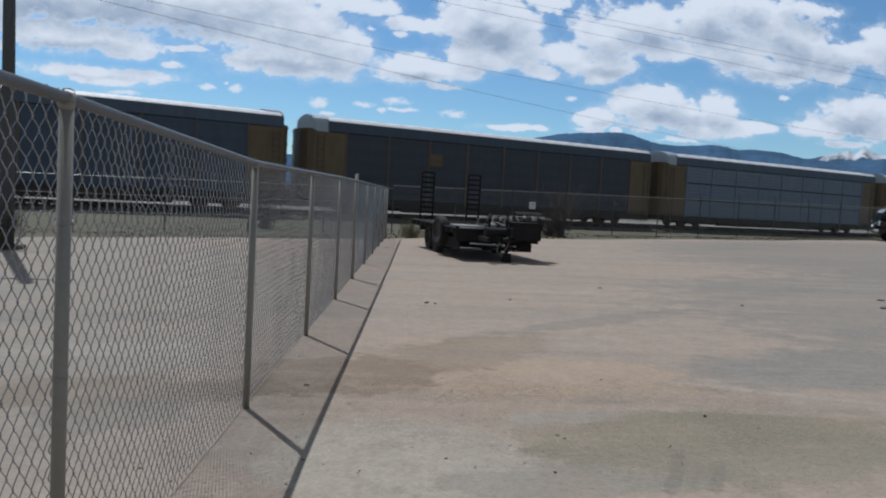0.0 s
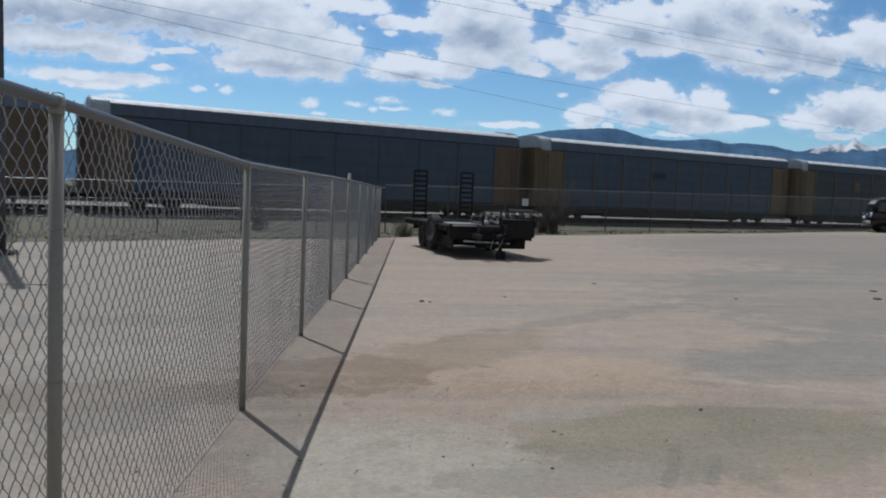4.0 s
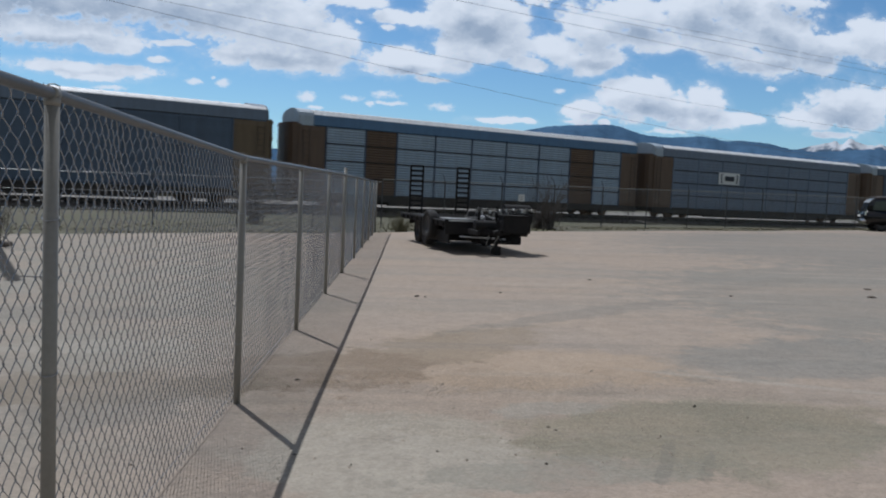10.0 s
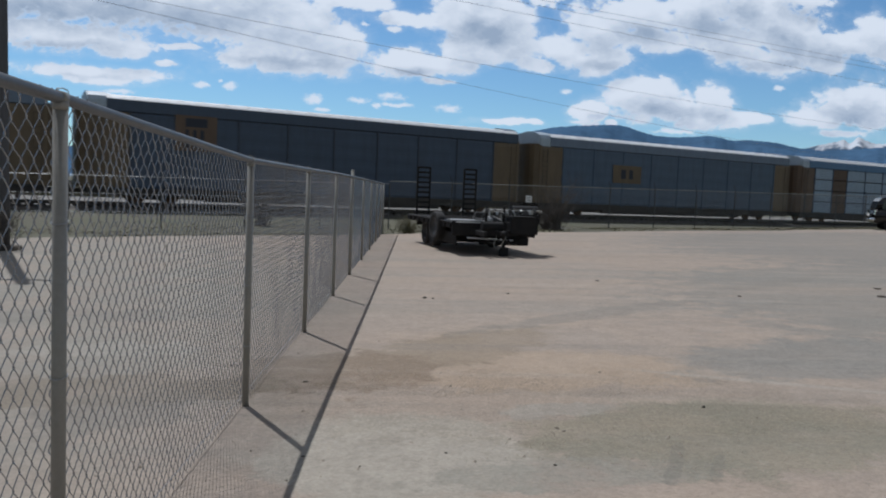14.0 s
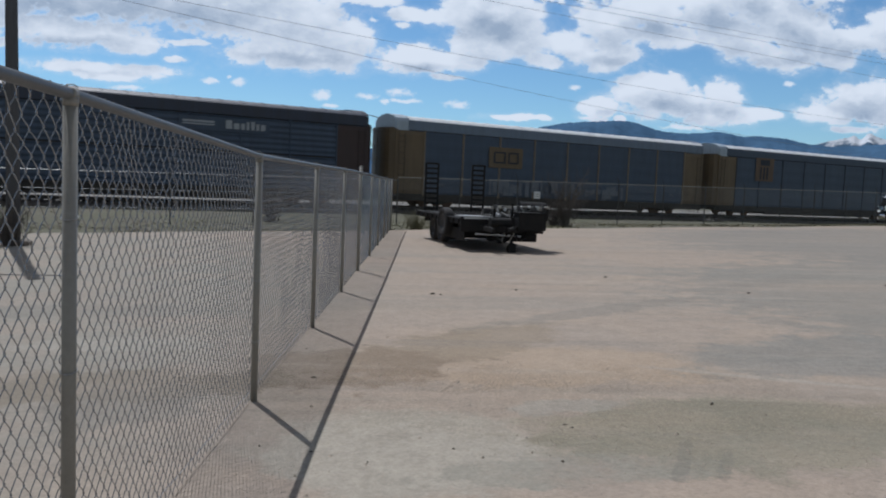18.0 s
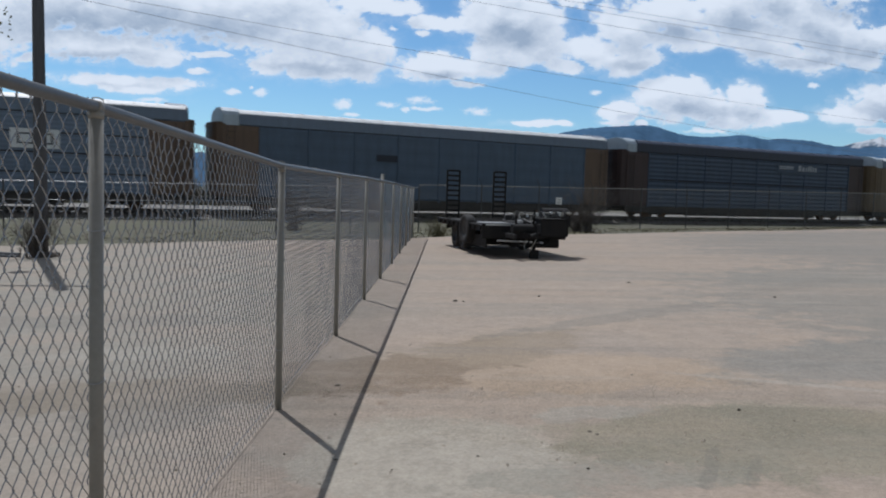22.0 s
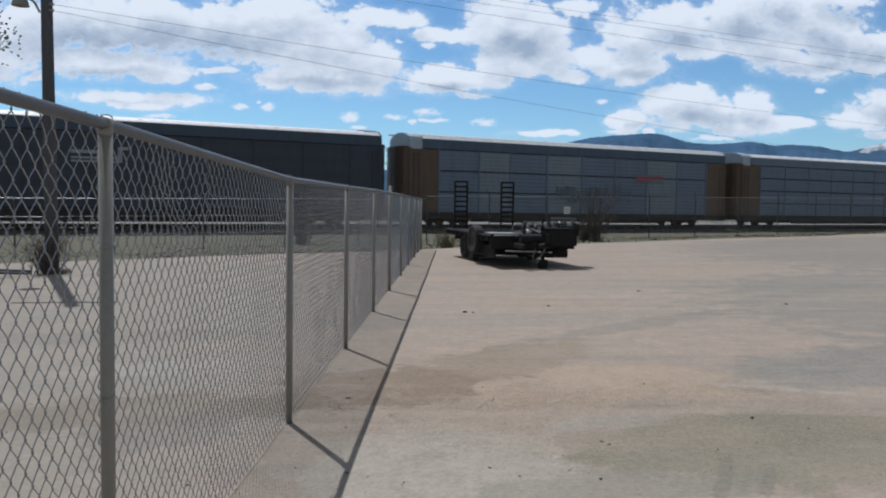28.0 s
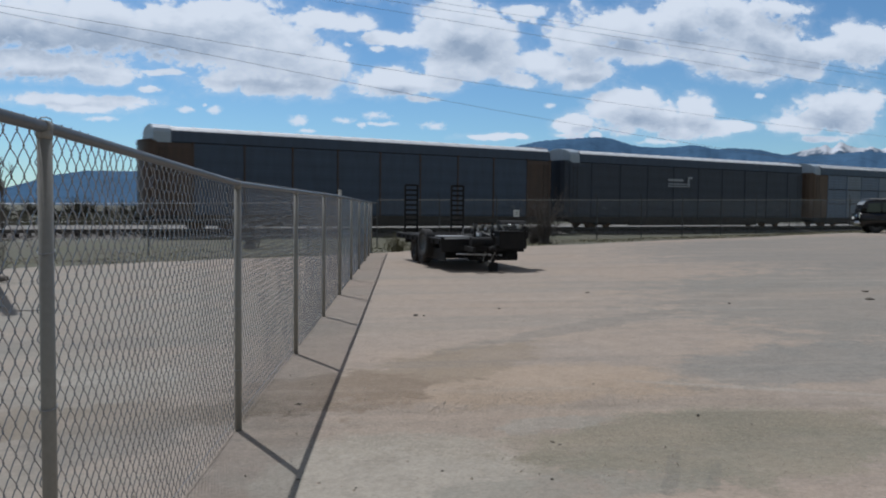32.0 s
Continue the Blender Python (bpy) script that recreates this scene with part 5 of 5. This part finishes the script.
def roof_mesh(edge, top, scallop):
    key = ("roof", edge.name, top.name, scallop)
    if key not in _cache:
        bm = nb()
        half = [(-1.50, P1), (-1.55, P1 + 0.04), (-1.55, P1 + 0.62), (-1.49, P1 + 0.68), (-1.30, P1 + 0.80), (-0.8, P1 + 0.91), (0, P1 + 0.95)]
        prof = half + [(-y, z) for y, z in reversed(half[:-1])]
        xs = [-HALF + 1.2, HALF - 0.45]
        ring = [[bm.verts.new((x, y, z)) for y, z in prof] for x in xs]
        for j in range(len(prof) - 1):
            f = bm.faces.new((ring[0][j], ring[0][j + 1], ring[1][j + 1], ring[1][j]))
            f.material_index = 0 if j in (0, 1, len(prof) - 2, len(prof) - 3) else 1
        bm.faces.new(ring[0]), bm.faces.new(list(reversed(ring[1])))
        bmesh.ops.recalc_face_normals(bm, faces=bm.faces[:])
        n = 70 if scallop else 22
        rise = 0.055 if scallop else 0.02
        for k in range(n):
            x = -HALF + 1.35 + (2 * HALF - 1.95) * k / (n - 1)
            wd = 0.11 if scallop else 0.05
            for sg in (-1, 1):
                rib = [(sg * 1.50, P1 + 0.66), (sg * 1.31, P1 + 0.80 + rise), (sg * 0.8, P1 + 0.91 + rise), (0, P1 + 0.95 + rise), (0, P1 + 0.9), (sg * 0.8, P1 + 0.86), (sg * 1.3, P1 + 0.76)]
                a = [bm.verts.new((x - wd, y, z)) for y, z in rib]
                b = [bm.verts.new((x + wd, y, z)) for y, z in rib]
                fa = [bm.faces.new(a), bm.faces.new(list(reversed(b)))] + [bm.faces.new((a[(i + 1) % 7], a[i], b[i], b[(i + 1) % 7])) for i in range(7)]
                for f in fa:
                    f.material_index = 1
        bmesh.ops.recalc_face_normals(bm, faces=bm.faces[:])
        _cache[key] = mesh_of("roof", bm, [edge, top])
    return _cache[key]


def shared(key, build, material):
    if key not in _cache:
        _cache[key] = mesh_of(key if isinstance(key, str) else key[0], build(), material)
    return _cache[key]


def sill_bm():
    """One long side girder on the -y side: web, lip and belly plate overlap."""
    bm = nb()
    box(bm, -HALF + 0.3, HALF - 0.3, -SIDE + 0.02, -SIDE + 0.14, 0.38, P0 + 0.02, 0.01)
    box(bm, -HALF + 0.3, HALF - 0.3, -SIDE - 0.03, -SIDE + 0.1, P0 - 0.10, P0 - 0.01, 0.01)
    box(bm, -7.4, 7.4, -SIDE + 0.12, -SIDE + 0.3, 0.16, 0.45, 0.02)
    return bm


def floor_bm():
    bm = nb()
    box(bm, -HALF + 0.25, HALF - 0.25, -SIDE + 0.15, SIDE - 0.15, 0.62, P0)
    box(bm, -HALF + 0.1, HALF - 0.1, -0.25, 0.25, 0.42, 0.66)
    for z in (2.2, 3.5):
        box(bm, -HALF + 0.9, HALF - 0.9, -SIDE + 0.1, SIDE - 0.1, z, z + 0.09)
    return bm


def cap_bm():
    """Rounded hood over the end doors, at x = 0, towards +x."""
    bm = nb()
    prof = [(-1.50, 4.70), (-1.50, 5.24), (-1.36, 5.46), (-1.05, 5.62), (-0.5, 5.73), (0, 5.77)]
    prof = prof + [(-y, z) for y, z in reversed(prof[:-1])]
    prism(bm, prof, -0.76, 0.2, "x")
    bmesh.ops.bevel(bm, geom=[e for e in bm.edges if abs(e.verts[0].co.x - 0.2) < 1e-4 and abs(e.verts[1].co.x - 0.2) < 1e-4], offset=0.04, segments=2, affect="EDGES")
    return bm


def door_bm():
    """One leaf of the end door, bowed outwards in plan: ribbed plate, at x = 0 where the side ends."""
    bm = nb()
    bow = [(0.60, 0.03), (0.58, 0.50), (0.50, 0.92), (0.34, 1.24), (0.13, 1.42), (0.0, 1.46)]
    prism(bm, bow + [(x - 0.07, y - 0.02) for x, y in reversed(bow)], 0.80, 4.86, "z")
    rib = [(x + 0.04, y + 0.012) for x, y in bow]
    for z in (0.95, 1.9, 2.85, 3.8, 4.7):
        prism(bm, rib + [(x - 0.05, y - 0.02) for x, y in reversed(rib)], z - 0.045, z + 0.045, "z")
    return bm


def ladder_bm():
    bm = nb()
    for x in (-0.2, 0.2):
        tube(bm, (x, 0, 0.5), (x, 0, 4.6), 0.014, n=5)
    for k in range(12):
        tube(bm, (-0.2, 0, 0.6 + k * 0.34), (0.2, 0, 0.6 + k * 0.34), 0.011, n=5)
    return bm


def wheelset_bm():
    bm = nb()
    for sg in (-1, 1):
        for r0, r1, a, b in ((0.42, 0.42, 0.68, 0.80), (0.46, 0.46, 0.65, 0.68)):
            tube(bm, (0, sg * a, 0.42), (0, sg * b, 0.42), r0, r1, 24)
        tube(bm, (0, sg * 0.80, 0.42), (0, sg * 0.83, 0.42), 0.2, 0.14, 16)
    tube(bm, (0, -1.0, 0.42), (0, 1.0, 0.42), 0.075, n=12)
    return bm


def truck_bm():
    bm = nb()
    out = [(-1.15, 0.52), (-1.0, 0.62), (-0.45, 0.66), (-0.3, 0.6), (0.3, 0.6), (0.45, 0.66), (1.0, 0.62), (1.15, 0.52), (1.1, 0.34), (0.75, 0.34), (0.42, 0.2), (-0.42, 0.2), (-0.75, 0.34), (-1.1, 0.34)]
    for sg in (-1, 1):
        prism(bm, out, sg * 0.93, sg * 1.08)
        for k in (-0.16, 0, 0.16):
            tube(bm, (k, sg * 1.02, 0.22), (k, sg * 1.02, 0.52), 0.06, n=8)
    box(bm, -0.2, 0.2, -1.0, 1.0, 0.42, 0.62, 0.03)
    return bm


def coupler_bm():
    bm = nb()
    box(bm, 0, 0.42, -0.1, 0.1, 0.46, 0.68, 0.02)
    box(bm, 0.38, 0.62, -0.16, 0.14, 0.42, 0.72, 0.05)
    cable(bm, [(0.1, 0.35, 0.6), (0.35, 0.34, 0.36), (0.6, 0.34, 0.3)], 0.025, 6)
    return bm


def brake_bm():
    bm = nb()
    cable(bm, [(-0.02, 0.24 * math.cos(k * 0.4488), 2.0 + 0.24 * math.sin(k * 0.4488)) for k in range(15)], 0.016, 6)
    for k in range(3):
        tube(bm, (-0.02, 0, 2.0), (-0.02, 0.24 * math.cos(k * 2.09), 2.0 + 0.24 * math.sin(k * 2.09)), 0.01, n=5)
    tube(bm, (-0.03, 0, 2.0), (0.2, 0, 2.0), 0.03, n=8)
    return bm


def step_bm():
    return cable(nb(), [(-0.22, 0, 0.62), (-0.2, 0, 0.14), (0.2, 0, 0.14), (0.22, 0, 0.62)], 0.018, 5)


def grab_bm():
    return cable(nb(), [(-0.2, 0.02, 1.6), (-0.2, -0.06, 1.6), (0.2, -0.06, 1.6), (0.2, 0.02, 1.6)], 0.012, 5)


def mark_bm():
    """Unreadable stencilled lines as one block of short bars."""
    bm = nb()
    for z, w in ((1.50, 0.34), (1.41, 0.42)):
        box(bm, -w / 2, w / 2, -0.006, 0.0, z - 0.022, z + 0.022)
    return bm


def pad_bm():
    bm = nb()
    box(bm, -0.3, 0.3, -SIDE + 0.03, SIDE - 0.03, 0.30, 0.44, 0.02)
    return bm


def autorack(label, bays, edge, roof, post, end, scallop=False, end_w=2.0, rows=4, waves=5, emblems=()):
    """A three-level auto carrier; x forward, y away from the yard. bays: panel paints from tail to head."""
    car = tagged(new("autorack_railcar"), label, "railcar", "cars of the passing freight train")
    part("floor", shared("floor", floor_bm, UNDER), None, car)
    for turn in (0, math.pi):
        part("sill", shared("sill", sill_bm, UNDER), None, car).rotation_euler = (0, 0, turn)
    part("roof", roof_mesh(edge, roof, scallop), None, car)
    span = 2 * (HALF - 0.35 - end_w)
    unit = span / sum(w for _, w in bays)
    for sg in (-1, 1):
        turn = 0 if sg < 0 else math.pi
        x = -span / 2
        for i, (paint_, w) in enumerate(bays):
            w *= unit
            ob = part("panel", panel_mesh(w - 0.05, rows, waves, paint_), None, car)
            ob.location, ob.rotation_euler = (x + w / 2, sg * SIDE, 0), (0, 0, turn)
            pb = part("post", post_mesh(post), None, car)
            pb.location, pb.rotation_euler = (x, sg * SIDE, 0), (0, 0, turn)
            x += w
        pb = part("post", post_mesh(post), None, car)
        pb.location, pb.rotation_euler = (x, sg * SIDE, 0), (0, 0, turn)
        for e in (-1, 1):
            ob = part("end_panel", panel_mesh(end_w - 0.1, 1, 2, end), None, car, "painted door pocket panel")
            ob.location, ob.rotation_euler = (e * (span / 2 + end_w / 2), sg * SIDE, 0), (0, 0, turn)
            d = part("end_door", shared(("end_door", end.name), door_bm, end), None, car)
            d.location, d.scale = (e * (HALF - 0.38), 0, 0), (e, sg, 1)
            ld = part("ladder", shared("ladder", ladder_bm, UNDER), None, car)
            ld.location = (e * (HALF - 0.75), sg * (SIDE + 0.05), 0)
            cp = part("corner_post", post_mesh(end, 0.18), None, car)
            cp.location, cp.rotation_euler = (e * (HALF - 0.38), sg * (SIDE - 0.05), 0), (0, 0, turn)
    for e in (-1, 1):
        hood = edge if e > 0 else HOOD
        c = part("end_cap", shared(("end_cap", hood.name), cap_bm, hood), None, car)
        c.location, c.rotation_euler = (e * (HALF - 0.5), 0, 0), (0, 0, 0 if e > 0 else math.pi)
        k = part("coupler", shared("coupler", coupler_bm, UNDER), None, car)
        k.location, k.rotation_euler = (e * (HALF - 0.1), 0, 0), (0, 0, 0 if e > 0 else math.pi)
        t = part("truck", shared("truck", truck_bm, UNDER), None, car)
        t.location = (e * 10.0, 0, 0)
        for x in (-0.88, 0.88):
            w = part("wheelset", shared("wheelset", wheelset_bm, RUST), None, t)
            w.location = (x, 0, 0)
    bw = part("brake_wheel", shared("brake_wheel", brake_bm, UNDER), None, car)
    bw.location = (-HALF + 0.2, -0.7, 0)
    for e in (-1, 1):
        for sg in (-1, 1):
            st = part("sill_step", shared("sill_step", step_bm, UNDER), None, car)
            st.location = (e * (HALF - 0.75), sg * (SIDE + 0.02), 0)
            gi = part("grab_iron", shared("grab_iron", grab_bm, UNDER), None, car)
            gi.location, gi.rotation_euler = (e * (HALF - 1.5), sg * (SIDE + 0.02), 0), (0, 0, 0 if sg < 0 else math.pi)
            mk = part("reporting_mark", shared("reporting_mark", mark_bm, SCRAWL), None, car)
            mk.location, mk.rotation_euler = (e * (HALF - 3.6), sg * (SIDE + 0.06), 0), (0, 0, 0 if sg < 0 else math.pi)
    for x in (-6.2, -2.0, 2.4, 6.0):
        jp = part("jacking_pad", shared("jacking_pad", pad_bm, UNDER), None, car)
        jp.location = (x, 0, 0)
    for name, shapes, x, z in emblems:
        plate = None
        for i, (x0, x1, z0, z1, m) in enumerate(shapes):
            bm = nb()
            yo = -SIDE - 0.058 - 0.008 * i
            box(bm, x + x0, x + x1, yo, yo - 0.006, z + z0, z + z1)
            ob = part(name if plate is None else "emblem_bar", bm, m, plate or car)
            plate = plate or ob
    return car


def even(p, n=8):
    return [(p, 1.0)] * n


def mixed(*ps):
    return [(p, 1.0) for p in ps]


def bar_mark(plate, ink, w, h, bars):
    out = [(-w / 2, w / 2, -h / 2, h / 2, plate)]
    return out + [(w * a, w * b, h * c, h * d, ink) for a, b, c, d in bars]


# plain shapes in place of the railways' marks
LOOP = [(-0.36, -0.32, -0.28, 0.28), (-0.32, -0.06, 0.21, 0.28), (-0.32, -0.06, -0.28, -0.21), (-0.06, -0.02, -0.28, 0.28), (0.06, 0.10, -0.28, 0.28), (0.10, 0.32, 0.21, 0.28), (0.10, 0.32, -0.28, -0.21), (0.32, 0.36, -0.28, 0.28)]
BRACKET = [(-0.40, -0.36, -0.36, 0.36), (-0.40, -0.3, 0.28, 0.36), (-0.40, -0.3, -0.36, -0.28), (0.36, 0.40, -0.36, 0.36), (0.3, 0.40, 0.28, 0.36), (0.3, 0.40, -0.36, -0.28), (-0.22, 0.22, -0.2, 0.2)]
TWO = [(-0.22, -0.05, -0.26, 0.26), (0.06, 0.20, -0.26, 0.26)]
SHIELD = [(-0.26, 0.26, 0.18, 0.42), (-0.26, -0.18, -0.42, 0.1), (-0.08, 0.0, -0.42, 0.1), (0.1, 0.18, -0.42, 0.1)]
scr = random.Random(77)
SCRAWLS = [(-6.5 + 0.42 * i + scr.uniform(-.1, .1), -6.5 + 0.42 * i + scr.uniform(0.12, 0.4), scr.uniform(-0.7, -0.2), scr.uniform(0.0, 0.55), SCRAWL) for i in range(28)]

CARS = []       # from the head of what is seen to the last car, index -3 up


def add(index, car):
    CARS.append((index, car))


add(-3, autorack("dark brown autorack railcar with yellow end doors", even(BROWN), DARKBLUE, ROOF_PALE, BROWN, YELLOW))
add(-2, autorack("pale blue-grey autorack railcar with ribbed panels", even(SILVER), BLUEGREY, ROOF_PALE, SILVER, YELLOW, rows=3))
add(-1, autorack("dark brown autorack railcar with faded yellow posts", even(BROWN), DARKBLUE, ROOF_PALE, TAN, YELLOW, rows=1, emblems=[("emblem", bar_mark(ORANGE, YELLOW, 1.0, 0.8, [(-0.4, 0.4, -0.35, -0.2), (-0.4, 0.4, 0.05, 0.3)]), -5.2, 3.55)]))
add(0, autorack("dark slate autorack railcar with tan posts and ends", even(DARKBLUE), BLUEGREY, ROOF_PALE, TAN, YELLOW, rows=1, emblems=[("emblem", bar_mark(BROWN, INK, 1.6, 0.6, [(-0.35, 0.35, -0.2, 0.2)]), -2.0, 3.4)]))
add(1, autorack("dark slate autorack railcar with dull orange ends", even(DARKBLUE), BLUEGREY, ROOF_PALE, DARKBLUE, ORANGE, rows=1, emblems=[("emblem", bar_mark(BROWN, RUST, 1.3, 0.12, []), -1.5, 3.2)]))
add(2, autorack("silver-grey autorack railcar with a white marked plate", even(SILVER), SILVER, ROOF_PALE, SILVER, ORANGE, waves=4, emblems=[("emblem", bar_mark(WHITE, INK, 2.5, 0.95, BRACKET), -4.9, 3.34)]))
add(3, autorack("white-panelled autorack railcar with orange bays and blue roof edge", [(PALE, 0.93), (ORANGE, 0.77)] + [(PALE, 1.0)] * 5 + [(ORANGE, 0.80), (PALE, 0.95)], ROOF_BLUE, ROOF_PALE, DARKBLUE, ORANGE, True, end_w=1.65, waves=6))
add(4, autorack("blue-grey autorack railcar with yellow ends and yellow plate", even(BLUEGREY), SILVER, ROOF_PALE, BLUEGREY, YELLOW, rows=1, emblems=[("emblem", bar_mark(YELLOW, INK, 2.8, 1.3, TWO), -5.3, 3.1)]))
add(5, autorack("dark slate autorack railcar with yellow ends and striped shield", even(DARKBLUE), DARKBLUE, ROOF_PALE, BROWN, YELLOW, rows=1, emblems=[("emblem", bar_mark(ORANGE, INK, 2.2, 1.9, SHIELD), -8.0, 3.85)]))
add(6, autorack("dark blue-grey autorack railcar with yellow ends and scrawled lower panels", even(DARKBLUE), SILVER, ROOF_PALE, RIB, YELLOW, rows=1, emblems=[("emblem", bar_mark(YELLOW, INK, 2.7, 1.35, LOOP), -5.2, 3.4), ("scrawl", SCRAWLS, 0.0, 1.5)]))
add(7, autorack("dark slate autorack railcar with navy roof and white lettering bars", even(DARKBLUE, 8), ROOF_NAVY, ROOF_NAVY, DARKBLUE, MAROON, rows=2, waves=6, emblems=[("emblem", bar_mark(DARKBLUE, FADED, 5.0, 0.75, [(-0.46, -0.12, 0.05, 0.2), (-0.46, -0.12, -0.12, -0.02), (0.0, 0.07, -0.28, 0.34), (0.09, 0.15, -0.28, 0.16), (0.17, 0.21, -0.28, 0.16), (0.23, 0.26, -0.28, 0.3), (0.28, 0.32, -0.28, 0.34), (0.34, 0.37, -0.28, 0.2), (0.39, 0.44, -0.28, 0.16)]), 4.8, 4.2)]))
add(8, autorack("plain blue-grey autorack railcar with dull orange ends", even(BLUEGREY), SILVER, ROOF_PALE, BLUEGREY, ORANGE, rows=1, emblems=[("emblem", bar_mark(INK, BROWN, 1.4, 0.4, []), -3.6, 3.3)]))
add(9, autorack("silver-grey autorack railcar with a white looped plate", even(SILVER), SILVER, ROOF_PALE, SILVER, ORANGE, waves=4, emblems=[("emblem", bar_mark(WHITE, INK, 2.2, 0.95, LOOP), 6.1, 3.4)]))
add(10, autorack("silver corrugated autorack railcar with a red stripe", [(SILVER, 1), (SILVER_LIGHT, 0.8), (SILVER, 1), (SILVER_LIGHT, 1), (SILVER, 1), (SILVER, 1), (SILVER_LIGHT, 1), (SILVER, 1)], BLUEGREY, ROOF_PALE, SILVER, ORANGE, True, rows=3, waves=5, emblems=[("emblem", bar_mark(SILVER, RED, 2.6, 0.5, [(-0.48, 0.48, 0.0, 0.3), (-0.48, 0.1, -0.35, -0.2)]), 5.8, 3.35), ("scrawl", SCRAWLS[:16], 4.0, 2.2)]))
add(11, autorack("dark brown autorack railcar with white wheel mark", even(BROWN), DARKBLUE, ROOF_PALE, BROWN, BROWN, rows=1, emblems=[("emblem", [(-1.35, 0.95, -0.32, -0.22, FADED), (-1.35, 0.95, -0.14, -0.04, FADED), (-1.35, 0.35, 0.12, 0.3, FADED), (0.85, 1.05, -0.3, 0.5, FADED), (0.85, 1.35, 0.35, 0.5, FADED)], -2.2, 3.5)]))
add(12, autorack("dark slate autorack railcar with thin rusty posts, last of the train", even(DARKBLUE), DARKBLUE, ROOF_PALE, RUSTPOST, RUSTPOST, rows=1))


def train_at(t):
    """Metres travelled by the gap ahead of car 0, along the line."""
    return -8.17 + 11.4435 * t - 0.0022031 * t * t


PITCH = 28.6


def motions():
    for index, car in CARS:
        rows = []
        for k in range(17):
            t = 2.0 * k
            s = train_at(t) - PITCH * (index + 0.5)
            p = CENTRE + TD * s
            rows.append((t, pose(p.x, p.y, RAIL_Z, 0, 0, 90 - TRACK_TURN)))
        walk(car, rows)


motions()
